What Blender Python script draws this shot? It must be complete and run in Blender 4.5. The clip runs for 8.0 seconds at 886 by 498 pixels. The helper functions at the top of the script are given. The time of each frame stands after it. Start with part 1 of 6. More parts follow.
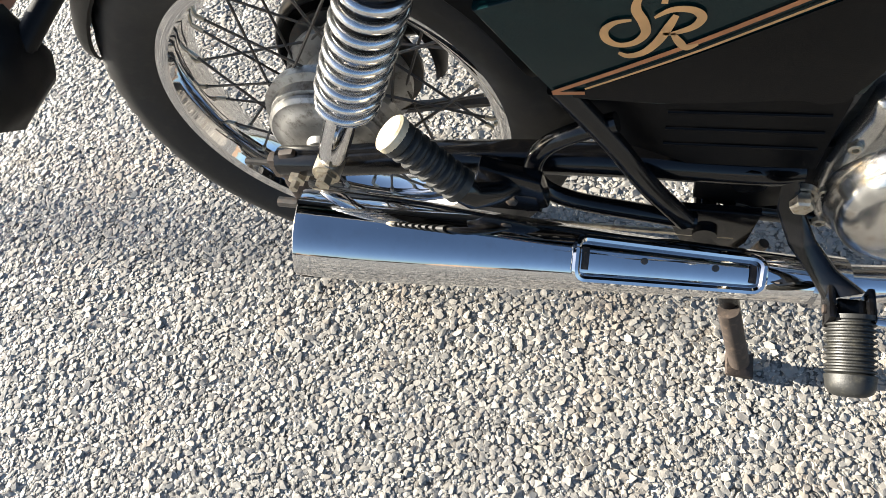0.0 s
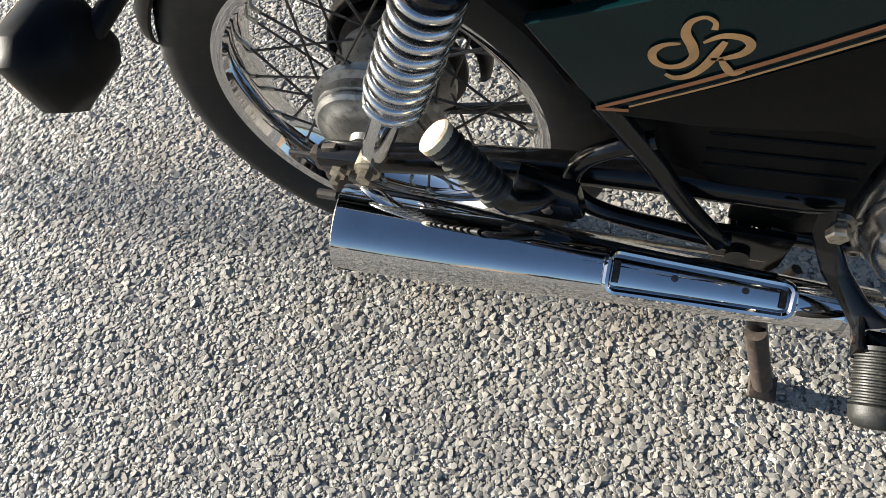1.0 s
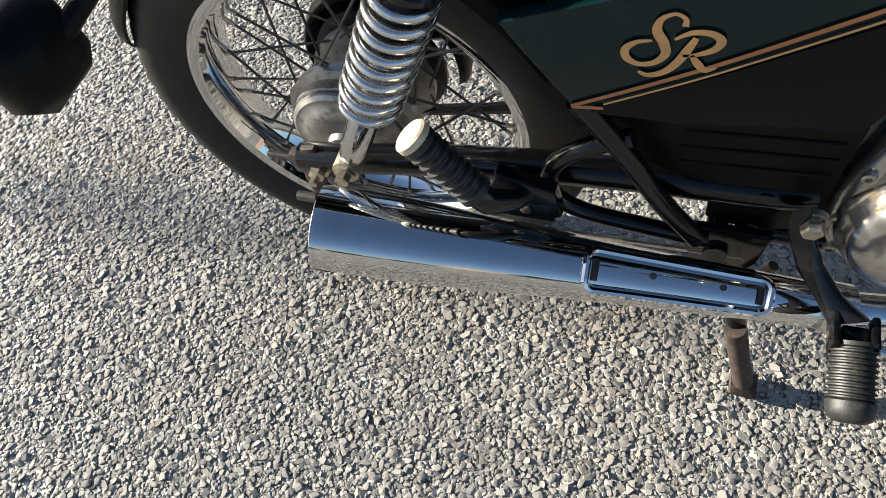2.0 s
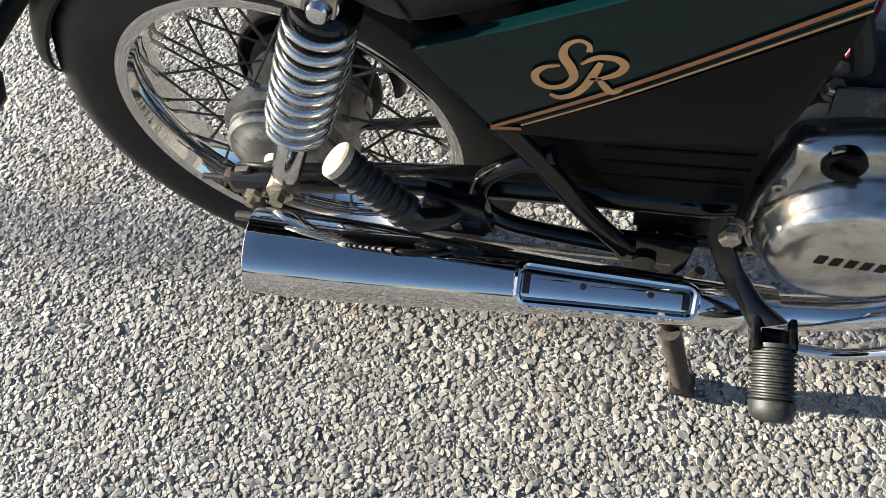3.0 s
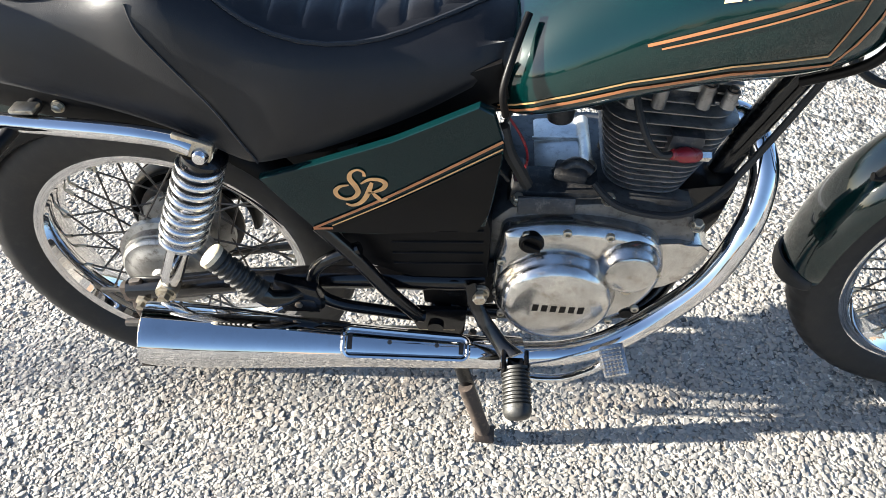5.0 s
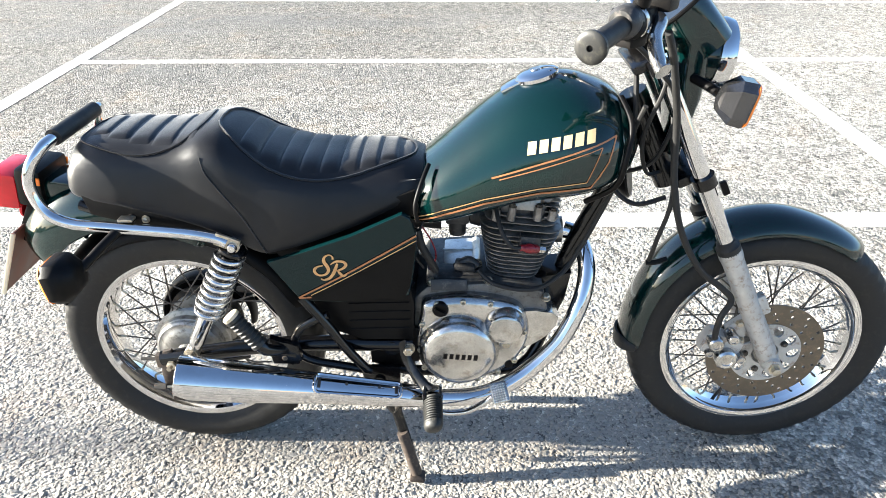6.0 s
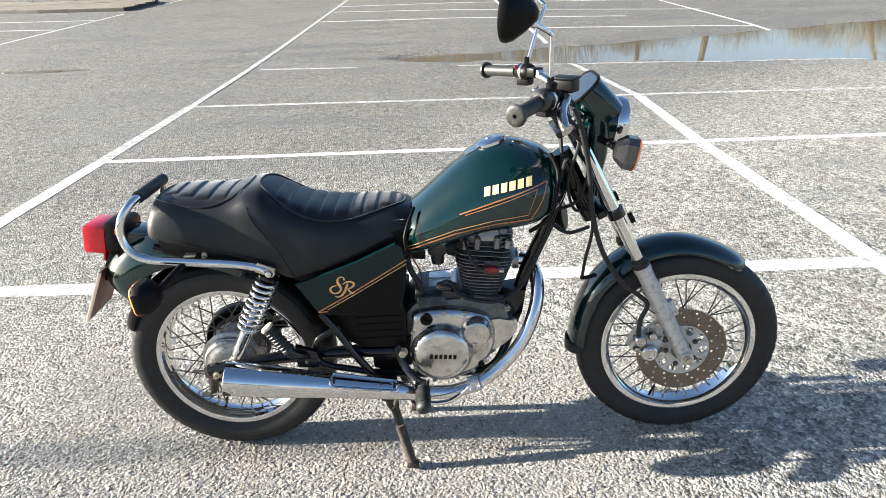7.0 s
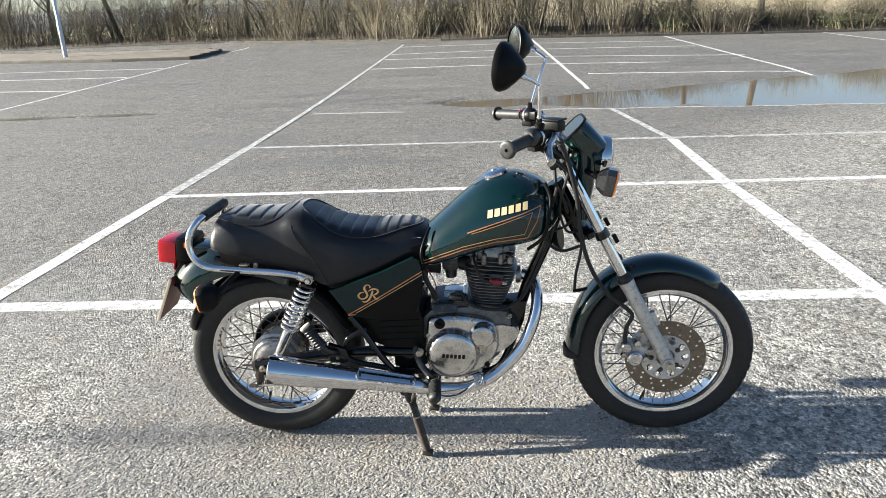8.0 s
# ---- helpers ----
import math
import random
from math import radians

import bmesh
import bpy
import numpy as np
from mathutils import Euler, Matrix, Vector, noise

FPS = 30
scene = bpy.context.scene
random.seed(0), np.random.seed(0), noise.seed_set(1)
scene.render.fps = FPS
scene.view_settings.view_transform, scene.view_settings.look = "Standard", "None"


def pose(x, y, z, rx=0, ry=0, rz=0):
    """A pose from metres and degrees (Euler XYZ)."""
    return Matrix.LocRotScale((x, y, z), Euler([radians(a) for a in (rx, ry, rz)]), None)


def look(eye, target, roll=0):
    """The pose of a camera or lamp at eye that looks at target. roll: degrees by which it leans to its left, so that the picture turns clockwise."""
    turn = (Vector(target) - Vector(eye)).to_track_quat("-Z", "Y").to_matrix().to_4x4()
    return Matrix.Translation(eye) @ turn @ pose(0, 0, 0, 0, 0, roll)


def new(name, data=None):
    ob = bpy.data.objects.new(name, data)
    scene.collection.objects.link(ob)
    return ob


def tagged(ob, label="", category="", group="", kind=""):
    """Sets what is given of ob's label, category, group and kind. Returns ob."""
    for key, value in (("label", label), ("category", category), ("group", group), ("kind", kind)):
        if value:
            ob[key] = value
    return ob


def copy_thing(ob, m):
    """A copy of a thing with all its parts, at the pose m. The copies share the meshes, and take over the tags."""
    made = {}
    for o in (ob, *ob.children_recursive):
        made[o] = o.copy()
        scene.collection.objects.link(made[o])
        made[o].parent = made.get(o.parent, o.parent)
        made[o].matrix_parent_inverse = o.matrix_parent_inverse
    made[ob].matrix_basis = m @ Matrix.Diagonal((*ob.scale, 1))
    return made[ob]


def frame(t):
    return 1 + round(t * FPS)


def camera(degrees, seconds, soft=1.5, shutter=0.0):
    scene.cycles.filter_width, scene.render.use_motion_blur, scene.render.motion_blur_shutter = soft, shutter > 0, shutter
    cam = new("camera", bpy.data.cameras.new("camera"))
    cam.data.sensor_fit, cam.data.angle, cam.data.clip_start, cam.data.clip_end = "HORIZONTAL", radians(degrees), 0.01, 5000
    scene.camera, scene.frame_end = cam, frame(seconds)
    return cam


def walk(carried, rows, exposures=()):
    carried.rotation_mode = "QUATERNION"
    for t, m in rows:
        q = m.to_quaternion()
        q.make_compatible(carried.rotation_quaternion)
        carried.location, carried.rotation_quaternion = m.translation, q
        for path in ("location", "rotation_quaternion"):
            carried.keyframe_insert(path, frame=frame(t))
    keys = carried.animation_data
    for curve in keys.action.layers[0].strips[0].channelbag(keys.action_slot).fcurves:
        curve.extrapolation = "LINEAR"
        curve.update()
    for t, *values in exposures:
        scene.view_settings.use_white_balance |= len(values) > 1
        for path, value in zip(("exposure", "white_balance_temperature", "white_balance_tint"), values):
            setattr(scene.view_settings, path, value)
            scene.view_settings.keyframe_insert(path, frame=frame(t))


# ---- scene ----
cam = camera(65.3, 8.0, soft=0.8)
PATH = [
    (0, (0.3691, -0.5488, 0.9414), (0.1109, -0.0897, 0.0913), -19.54),
    (0.5, (0.3573, -0.5605, 0.9511), (0.0486, -0.1136, 0.1115), -21.42),
    (1, (0.3658, -0.5529, 0.9580), (0.0713, -0.1078, 0.1123), -18.92),
    (1.2, (0.3678, -0.5549, 0.9620), (0.0833, -0.1013, 0.1173), -17.42),
    (2.5, (0.3862, -0.5453, 0.9491), (0.1154, -0.0887, 0.1017), -18.29),
    (3, (0.4048, -0.5338, 0.9644), (0.1749, -0.0655, 0.1112), -15.43),
    (3.5, (0.4127, -0.5320, 0.9736), (0.2293, -0.0310, 0.1279), -12.25),
    (4, (0.4218, -0.5376, 0.9944), (0.2946, 0.0099, 0.1673), -7.39),
    (4.5, (0.4526, -0.6067, 1.0466), (0.3678, -0.0191, 0.2419), -4.64),
    (4.7, (0.4926, -0.6732, 1.0819), (0.4139, -0.0473, 0.3060), -3.79),
    (5.8, (0.599, -1.222, 1.293), (0.514, 0.449, 0.197), -0.8),
    (6, (0.632, -1.335, 1.306), (0.576, 0.396, 0.307), -0.7),
    (6.5, (0.691, -1.593, 1.366), (0.669, 0.239, 0.564), -1.3),
    (7, (0.671, -1.829, 1.366), (0.637, 0.022, 0.61), -2.3),
    (7.5, (0.72, -2.01, 1.39), (0.635, -0.121, 0.738), -2.7),
    (8, (0.791, -2.166, 1.404), (0.622, -0.277, 0.768), -2.8),
]
EXPOSURES = [(0.0, 2.40, 6190, 9), (0.5, 2.14, 6160, 8), (1.0, 1.88, 6110, 8), (2.5, 1.92, 6130, 8), (3.0, 2.0, 6130, 8), (3.5, 2.1, 6060, 9), (4.0, 2.38, 6030, 9), (4.5, 2.58, 6030, 10), (6.0, 3.0, 6010, 8), (6.5, 2.70, 6010, 8), (7.0, 2.50, 5990, 8), (8.0, 2.18, 5960, 8)]
walk(cam, [(t, look(eye, target, roll)) for t, eye, target, roll in PATH], EXPOSURES)

# ---- light: low clear winter sun from behind the machine ----
SUN_EL, SUN_AZ = 15.0, 1.0
world = bpy.data.worlds.new("sky")
scene.world = world
world.use_nodes = True
sky = world.node_tree.nodes.new("ShaderNodeTexSky")
sky.sky_type, sky.sun_disc = "NISHITA", False
sky.sun_elevation, sky.sun_rotation = radians(SUN_EL), radians(270 - SUN_AZ)
sky.air_density, sky.dust_density, sky.ozone_density = 0.8, 1.5, 1.6
world.node_tree.links.new(sky.outputs[0], world.node_tree.nodes["Background"].inputs[0])
world.node_tree.nodes["Background"].inputs[1].default_value = 0.052
sun_data = bpy.data.lights.new("sun", "SUN")
sun_data.energy, sun_data.angle, sun_data.color = 5.0, radians(0.55), (1.0, 0.905, 0.755)
sun = new("sun", sun_data)
sun_way = Vector((math.cos(radians(SUN_AZ)) * math.cos(radians(SUN_EL)), math.sin(radians(SUN_AZ)) * math.cos(radians(SUN_EL)), -math.sin(radians(SUN_EL))))
sun.matrix_world = look(-30 * sun_way, (0, 0, 0))


# ---- materials ----
class Mat:
    """A node material with short ways to add nodes."""

    def __init__(self, name):
        self.m = bpy.data.materials.new(name)
        self.m.use_nodes = True
        self.t = self.m.node_tree
        self.b = self.t.nodes["Principled BSDF"]
        self.co = self.t.nodes.new("ShaderNodeTexCoord").outputs["Object"]

    def node(self, kind, **inputs):
        n = self.t.nodes.new(kind)
        for k, v in inputs.items():
            key = k.replace("_", " ")
            if hasattr(v, "is_linked"):
                self.t.links.new(v, n.inputs[key])
            else:
                n.inputs[key].default_value = v
        return n

    def noise(self, scale, detail=3.0, rough=0.55):
        return self.node("ShaderNodeTexNoise", Vector=self.co, Scale=scale, Detail=detail, Roughness=rough).outputs["Fac"]

    def ramp(self, fac, *stops):
        n = self.t.nodes.new("ShaderNodeValToRGB")
        self.t.links.new(fac, n.inputs[0])
        el = n.color_ramp.elements
        while len(el) < len(stops):
            el.new(0.5)
        for e, (p, c) in zip(el, stops):
            e.position = p
            e.color = (c, c, c, 1) if isinstance(c, (int, float)) else (*c, 1)
        return n.outputs["Color"]

    def mix(self, fac, a, b, kind="MIX"):
        n = self.t.nodes.new("ShaderNodeMix")
        n.data_type, n.blend_type = "RGBA", kind
        for sock, v in ((n.inputs[0], fac), (n.inputs[6], a), (n.inputs[7], b)):
            if hasattr(v, "is_linked"):
                self.t.links.new(v, sock)
            else:
                sock.default_value = v if sock == n.inputs[0] else (*v, 1)
        return n.outputs[2]

    def math(self, op, a, b=0.0):
        n = self.t.nodes.new("ShaderNodeMath")
        n.operation = op
        for sock, v in zip(n.inputs, (a, b)):
            if hasattr(v, "is_linked"):
                self.t.links.new(v, sock)
            else:
                sock.default_value = v
        return n.outputs[0]

    def bump(self, height, dist, strength=1.0):
        n = self.node("ShaderNodeBump", Height=height, Distance=dist, Strength=strength)
        self.t.links.new(n.outputs[0], self.b.inputs["Normal"])
        return self

    def set(self, **inputs):
        for k, v in inputs.items():
            key = k.replace("_", " ")
            if hasattr(v, "is_linked"):
                self.t.links.new(v, self.b.inputs[key])
            elif key in ("Base Color", "Emission Color"):
                self.b.inputs[key].default_value = (*v, 1)
            else:
                self.b.inputs[key].default_value = v
        return self


def worn(name, color, rough, metal=0.0, vary=0.25, scale=30.0, grain=400.0, relief=0.0003, coat=0.0, dirt=None, dirt_amount=0.0, spec=0.5):
    """A surface with broad and fine variation in colour, gloss and relief."""
    k = Mat(name)
    broad, fine = k.noise(scale, 4), k.noise(grain, 2)
    dark, light = [c * (1 - vary) for c in color], [min(1.0, c * (1 + vary)) for c in color]
    col = k.mix(k.ramp(broad, (0.3, 0.0), (0.7, 1.0)), dark, light)
    if dirt:
        col = k.mix(k.math("MULTIPLY", k.ramp(k.noise(scale * 2.3, 6, 0.7), (0.52, 0.0), (0.68, 1.0)), dirt_amount), col, dirt)
    r = k.math("ADD", k.math("MULTIPLY", k.math("SUBTRACT", broad, 0.5), rough * 0.8), rough)
    k.set(Base_Color=col, Roughness=r, Metallic=metal, Coat_Weight=coat, Specular_IOR_Level=spec)
    if coat:
        k.set(Coat_Roughness=0.035)
    if relief:
        k.bump(fine, relief, 0.6)
    return k.m


chrome = worn("chrome", (0.62, 0.62, 0.63), 0.035, 1.0, 0.05, 25, 60, 0.00012, dirt=(0.40, 0.32, 0.25), dirt_amount=0.12)
spring_steel = worn("satin_spring_steel", (0.60, 0.60, 0.60), 0.20, 0.95, 0.1, 60, 500, 0.0)
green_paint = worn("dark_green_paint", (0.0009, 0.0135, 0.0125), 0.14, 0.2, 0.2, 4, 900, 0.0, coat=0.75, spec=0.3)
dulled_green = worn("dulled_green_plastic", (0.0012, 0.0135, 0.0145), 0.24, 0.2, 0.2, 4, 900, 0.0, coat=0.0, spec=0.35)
black_paint = worn("black_enamel", (0.0035, 0.0035, 0.004), 0.16, 0.0, 0.3, 20, 400, 0.0001, coat=0.1, dirt=(0.02, 0.017, 0.014), dirt_amount=0.35, spec=0.35)
black_plastic = worn("black_plastic", (0.0035, 0.0032, 0.0032), 0.42, 0.0, 0.3, 25, 900, 0.0002, dirt=(0.012, 0.009, 0.007), dirt_amount=0.25, spec=0.13)
rubber = worn("black_rubber", (0.012, 0.0117, 0.0115), 0.58, 0.0, 0.3, 30, 700, 0.0002, dirt=(0.04, 0.036, 0.03), dirt_amount=0.30, spec=0.35)
peg_rubber = worn("dusty_rubber", (0.014, 0.014, 0.013), 0.5, 0.0, 0.3, 40, 600, 0.0002, dirt=(0.07, 0.065, 0.05), dirt_amount=0.4, spec=0.4)
vinyl = worn("black_seat_vinyl", (0.0062, 0.0062, 0.0074), 0.36, 0.0, 0.25, 14, 1100, 0.0004, dirt=(0.012, 0.012, 0.013), dirt_amount=0.25, spec=0.32)
vinyl.node_tree.nodes["Principled BSDF"].inputs["Sheen Weight"].default_value = 0.25
vinyl.node_tree.nodes["Principled BSDF"].inputs["Sheen Roughness"].default_value = 0.35
polished_alu = worn("polished_aluminium", (0.50, 0.49, 0.47), 0.20, 0.95, 0.25, 22, 60, 0.0006, dirt=(0.28, 0.24, 0.20), dirt_amount=0.7)
cast_alu = worn("cast_aluminium", (0.33, 0.32, 0.30), 0.40, 0.75, 0.3, 30, 350, 0.0006, dirt=(0.09, 0.075, 0.06), dirt_amount=0.8)
silver_paint = worn("silver_paint", (0.47, 0.46, 0.435), 0.42, 0.35, 0.1, 30, 500, 0.0002, dirt=(0.22, 0.14, 0.09), dirt_amount=0.75)
pale_cast = worn("pale_cast_aluminium", (0.86, 0.85, 0.82), 0.35, 0.6, 0.12, 40, 300, 0.0004, dirt=(0.3, 0.26, 0.2), dirt_amount=0.4)
case_grey = worn("stained_crankcase_aluminium", (0.13, 0.127, 0.122), 0.42, 0.6, 0.3, 30, 350, 0.0006, dirt=(0.05, 0.043, 0.036), dirt_amount=0.8)
engine_black = worn("blackened_cylinder_paint", (0.03, 0.03, 0.031), 0.45, 0.2, 0.4, 40, 400, 0.0005, dirt=(0.16, 0.14, 0.12), dirt_amount=0.5)
fin_alu = worn("sooty_fin_aluminium", (0.21, 0.20, 0.19), 0.38, 0.7, 0.35, 40, 300, 0.0004, dirt=(0.08, 0.07, 0.06), dirt_amount=0.7)
disc_steel = worn("brake_disc_steel", (0.145, 0.125, 0.10), 0.36, 0.8, 0.12, 25, 500, 0.0001, dirt=(0.28, 0.2, 0.14), dirt_amount=0.6)
dark_steel = worn("dark_spoke_steel", (0.075, 0.068, 0.06), 0.45, 0.5, 0.3, 60, 500, 0.0001, dirt=(0.16, 0.09, 0.05), dirt_amount=0.5)
zinc = worn("zinc_plated_steel", (0.50, 0.45, 0.36), 0.35, 0.85, 0.2, 60, 500, 0.0001, dirt=(0.20, 0.12, 0.06), dirt_amount=0.6)
rust = worn("rusty_steel", (0.04, 0.029, 0.023), 0.75, 0.2, 0.45, 45, 400, 0.0008, dirt=(0.14, 0.10, 0.07), dirt_amount=0.5)
gold = worn("gold_decal", (0.55, 0.31, 0.13), 0.35, 0.25, 0.1, 40, 600, 0.0)
cream = worn("cream_gold_decal", (0.80, 0.60, 0.30), 0.35, 0.15, 0.08, 40, 600, 0.0)
bronze = worn("copper_pinstripe", (0.40, 0.16, 0.065), 0.35, 0.25, 0.12, 40, 600, 0.0)
white_plastic = worn("pale_dial", (0.75, 0.75, 0.74), 0.3, 0.0, 0.08, 40, 600, 0.0)
red_lens = worn("red_lens", (0.55, 0.006, 0.014), 0.18, 0.0, 0.1, 40, 300, 0.0003, coat=0.25)
red_cap = worn("red_plug_cap", (0.20, 0.008, 0.014), 0.3, 0.0, 0.2, 60, 500, 0.0002)
orange_lens = worn("orange_lens", (0.78, 0.20, 0.02), 0.16, 0.0, 0.1, 40, 300, 0.0003, coat=0.5)
plate_back = worn("dull_brown_plate", (0.11, 0.045, 0.03), 0.6, 0.0, 0.25, 20, 300, 0.0002, dirt=(0.09, 0.06, 0.045), dirt_amount=0.4)
plate_edge = worn("pale_plate_edge", (0.66, 0.58, 0.42), 0.5, 0.0, 0.1, 30, 300, 0.0)
peg_end_mat = worn("pale_worn_peg_end", (0.58, 0.49, 0.34), 0.5, 0.1, 0.15, 50, 400, 0.0005, dirt=(0.3, 0.22, 0.12), dirt_amount=0.5)
smoked = worn("smoked_chrome_plastic", (0.10, 0.10, 0.105), 0.10, 0.9, 0.1, 40, 300, 0.0)
mirror_glass = Mat("mirror_glass").set(Base_Color=(0.85, 0.87, 0.9), Metallic=1.0, Roughness=0.01).m
lamp_glass = Mat("lamp_glass").set(Base_Color=(0.9, 0.95, 1.0), Roughness=0.03, Transmission_Weight=0.85, IOR=1.45).m
concrete = worn("weathered_kerb_concrete", (0.065, 0.060, 0.050), 0.9, 0.0, 0.25, 3, 120, 0.002, dirt=(0.045, 0.042, 0.026), dirt_amount=0.6)
island_earth = worn("brown_island_top", (0.15, 0.122, 0.088), 0.92, 0.0, 0.3, 2, 60, 0.004, dirt=(0.07, 0.055, 0.036), dirt_amount=0.6)
galvanised = worn("galvanised_post", (0.50, 0.52, 0.55), 0.45, 0.5, 0.12, 4, 200, 0.0004)
bark = worn("grey_brown_bark", (0.075, 0.062, 0.048), 0.9, 0.0, 0.35, 6, 60, 0.01)
twig = worn("dry_twigs", (0.100, 0.084, 0.054), 0.9, 0.0, 0.6, 1.2, 6, 0.0)
ivy = worn("dull_green_bramble", (0.06, 0.082, 0.028), 0.7, 0.0, 0.5, 3, 40, 0.0)
dead_grass = worn("dry_grass", (0.075, 0.055, 0.035), 0.9, 0.0, 0.35, 2, 40, 0.0)


def make_asphalt():
    """Old chipped asphalt: pale stones in a dark binder, stained in places, damp far off, shade painted in towards the
    sun.
    """
    k = Mat("chipped_asphalt")
    vor = k.t.nodes.new("ShaderNodeTexVoronoi")
    vor.inputs["Scale"].default_value, vor.inputs["Randomness"].default_value = 125.0, 1.0
    warp = k.node("ShaderNodeTexNoise", Vector=k.co, Scale=160.0, Detail=1.0)
    moved = k.node("ShaderNodeVectorMath")
    moved.operation = "MULTIPLY_ADD"
    k.t.links.new(warp.outputs["Color"], moved.inputs[0])
    moved.inputs[1].default_value = (0.006, 0.006, 0.0)
    k.t.links.new(k.co, moved.inputs[2])
    k.t.links.new(moved.outputs[0], vor.inputs["Vector"])
    stone = k.ramp(vor.outputs["Color"], (0.0, (0.17, 0.165, 0.155)), (0.45, (0.34, 0.325, 0.29)), (0.8, (0.52, 0.49, 0.43)), (1.0, (0.30, 0.25, 0.20)))
    gap = k.ramp(vor.outputs["Distance"], (0.55, 0.0), (0.85, 1.0))
    col = k.mix(gap, stone, (0.15, 0.14, 0.125))
    clump = k.node("ShaderNodeTexVoronoi", Vector=moved.outputs[0], Scale=72.0)
    coarse = k.node("ShaderNodeTexVoronoi", Vector=moved.outputs[0], Scale=27.0)
    tone = k.math("ADD", k.math("MULTIPLY", clump.outputs["Color"], 0.46), k.math("MULTIPLY", k.noise(20, 4, 0.75), 0.28))
    tone = k.math("ADD", tone, k.math("MULTIPLY", coarse.outputs["Color"], 0.24))
    speck = k.ramp(tone, (0.24, 0.12), (0.40, 0.60), (0.58, 1.14), (0.76, 1.85))
    col = k.mix(1.0, col, speck, "MULTIPLY")
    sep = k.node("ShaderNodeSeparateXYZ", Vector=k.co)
    # Y darkens for damp; X paints in the stones' own shade, seen sunwards
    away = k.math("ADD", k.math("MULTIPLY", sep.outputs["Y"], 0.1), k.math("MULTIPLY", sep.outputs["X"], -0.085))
    damp_shade = k.ramp(k.math("ADD", away, k.math("MULTIPLY", k.noise(0.4, 4), 0.35)), (0.22, 1.0), (0.62, 0.50))
    col = k.mix(1.0, col, damp_shade, "MULTIPLY")
    flow = k.node("ShaderNodeVectorMath", Vector=k.co)
    flow.operation = "MULTIPLY"
    flow.inputs[1].default_value = (0.16, 1.0, 1.0)
    bands = k.node("ShaderNodeTexNoise", Vector=flow.outputs[0], Scale=1.7, Detail=6.0, Roughness=0.65).outputs["Fac"]
    col = k.mix(1.0, col, k.ramp(bands, (0.36, 0.84), (0.50, 1.0), (0.66, 1.08)), "MULTIPLY")
    seams = k.node("ShaderNodeTexVoronoi", Vector=k.co, Scale=0.55)
    seams.feature = "DISTANCE_TO_EDGE"
    crackle = k.math("ADD", seams.outputs["Distance"], k.math("MULTIPLY", k.noise(9, 4), 0.05))
    crackle = k.math("MULTIPLY", k.ramp(crackle, (0.022, 1.0), (0.030, 0.0)), k.ramp(k.noise(0.8, 2), (0.5, 0.0), (0.58, 1.0)))
    col = k.mix(k.math("MULTIPLY", crackle, 0.7), col, (0.05, 0.045, 0.04))
    broad = k.noise(0.55, 5, 0.6)
    col = k.mix(k.math("MULTIPLY", k.ramp(broad, (0.42, 0.0), (0.62, 1.0)), 0.35), col, (0.16, 0.155, 0.145))
    patch = k.noise(3.0, 5, 0.65)
    col = k.mix(k.math("MULTIPLY", k.ramp(patch, (0.55, 0.0), (0.72, 1.0)), 0.30), col, (0.27, 0.20, 0.13))
    height = k.math("SUBTRACT", k.math("MULTIPLY", k.noise(420, 2), 0.25), k.math("POWER", vor.outputs["Distance"], 2.0))
    height = k.math("SUBTRACT", height, k.math("MULTIPLY", clump.outputs["Distance"], 1.2))
    height = k.math("ADD", height, k.math("MULTIPLY", k.noise(34, 4, 0.8), 0.7))
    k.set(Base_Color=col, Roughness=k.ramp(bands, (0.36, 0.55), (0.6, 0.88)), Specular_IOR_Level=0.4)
    k.bump(height, 0.008, 1.0)
    return k.m


def make_chip():
    """Loose-looking pale chippings, each of its own shade."""
    k = Mat("stone_chip")
    geo = k.t.nodes.new("ShaderNodeNewGeometry").outputs["Random Per Island"]
    col = k.ramp(geo, (0.0, (0.215, 0.204, 0.187)), (0.25, (0.264, 0.250, 0.226)), (0.6, (0.294, 0.277, 0.248)), (0.88, (0.326, 0.305, 0.270)), (1.0, (0.280, 0.244, 0.202)))
    col = k.mix(k.math("MULTIPLY", k.noise(500, 3), 0.35), col, (0.22, 0.205, 0.18))
    col = k.mix(k.math("MULTIPLY", k.ramp(k.noise(4.0, 5, 0.65), (0.52, 0.0), (0.7, 1.0)), 0.35), col, (0.30, 0.215, 0.13))
    k.set(Base_Color=col, Roughness=0.8).bump(k.noise(900, 2), 0.0006, 0.7)
    return k.m


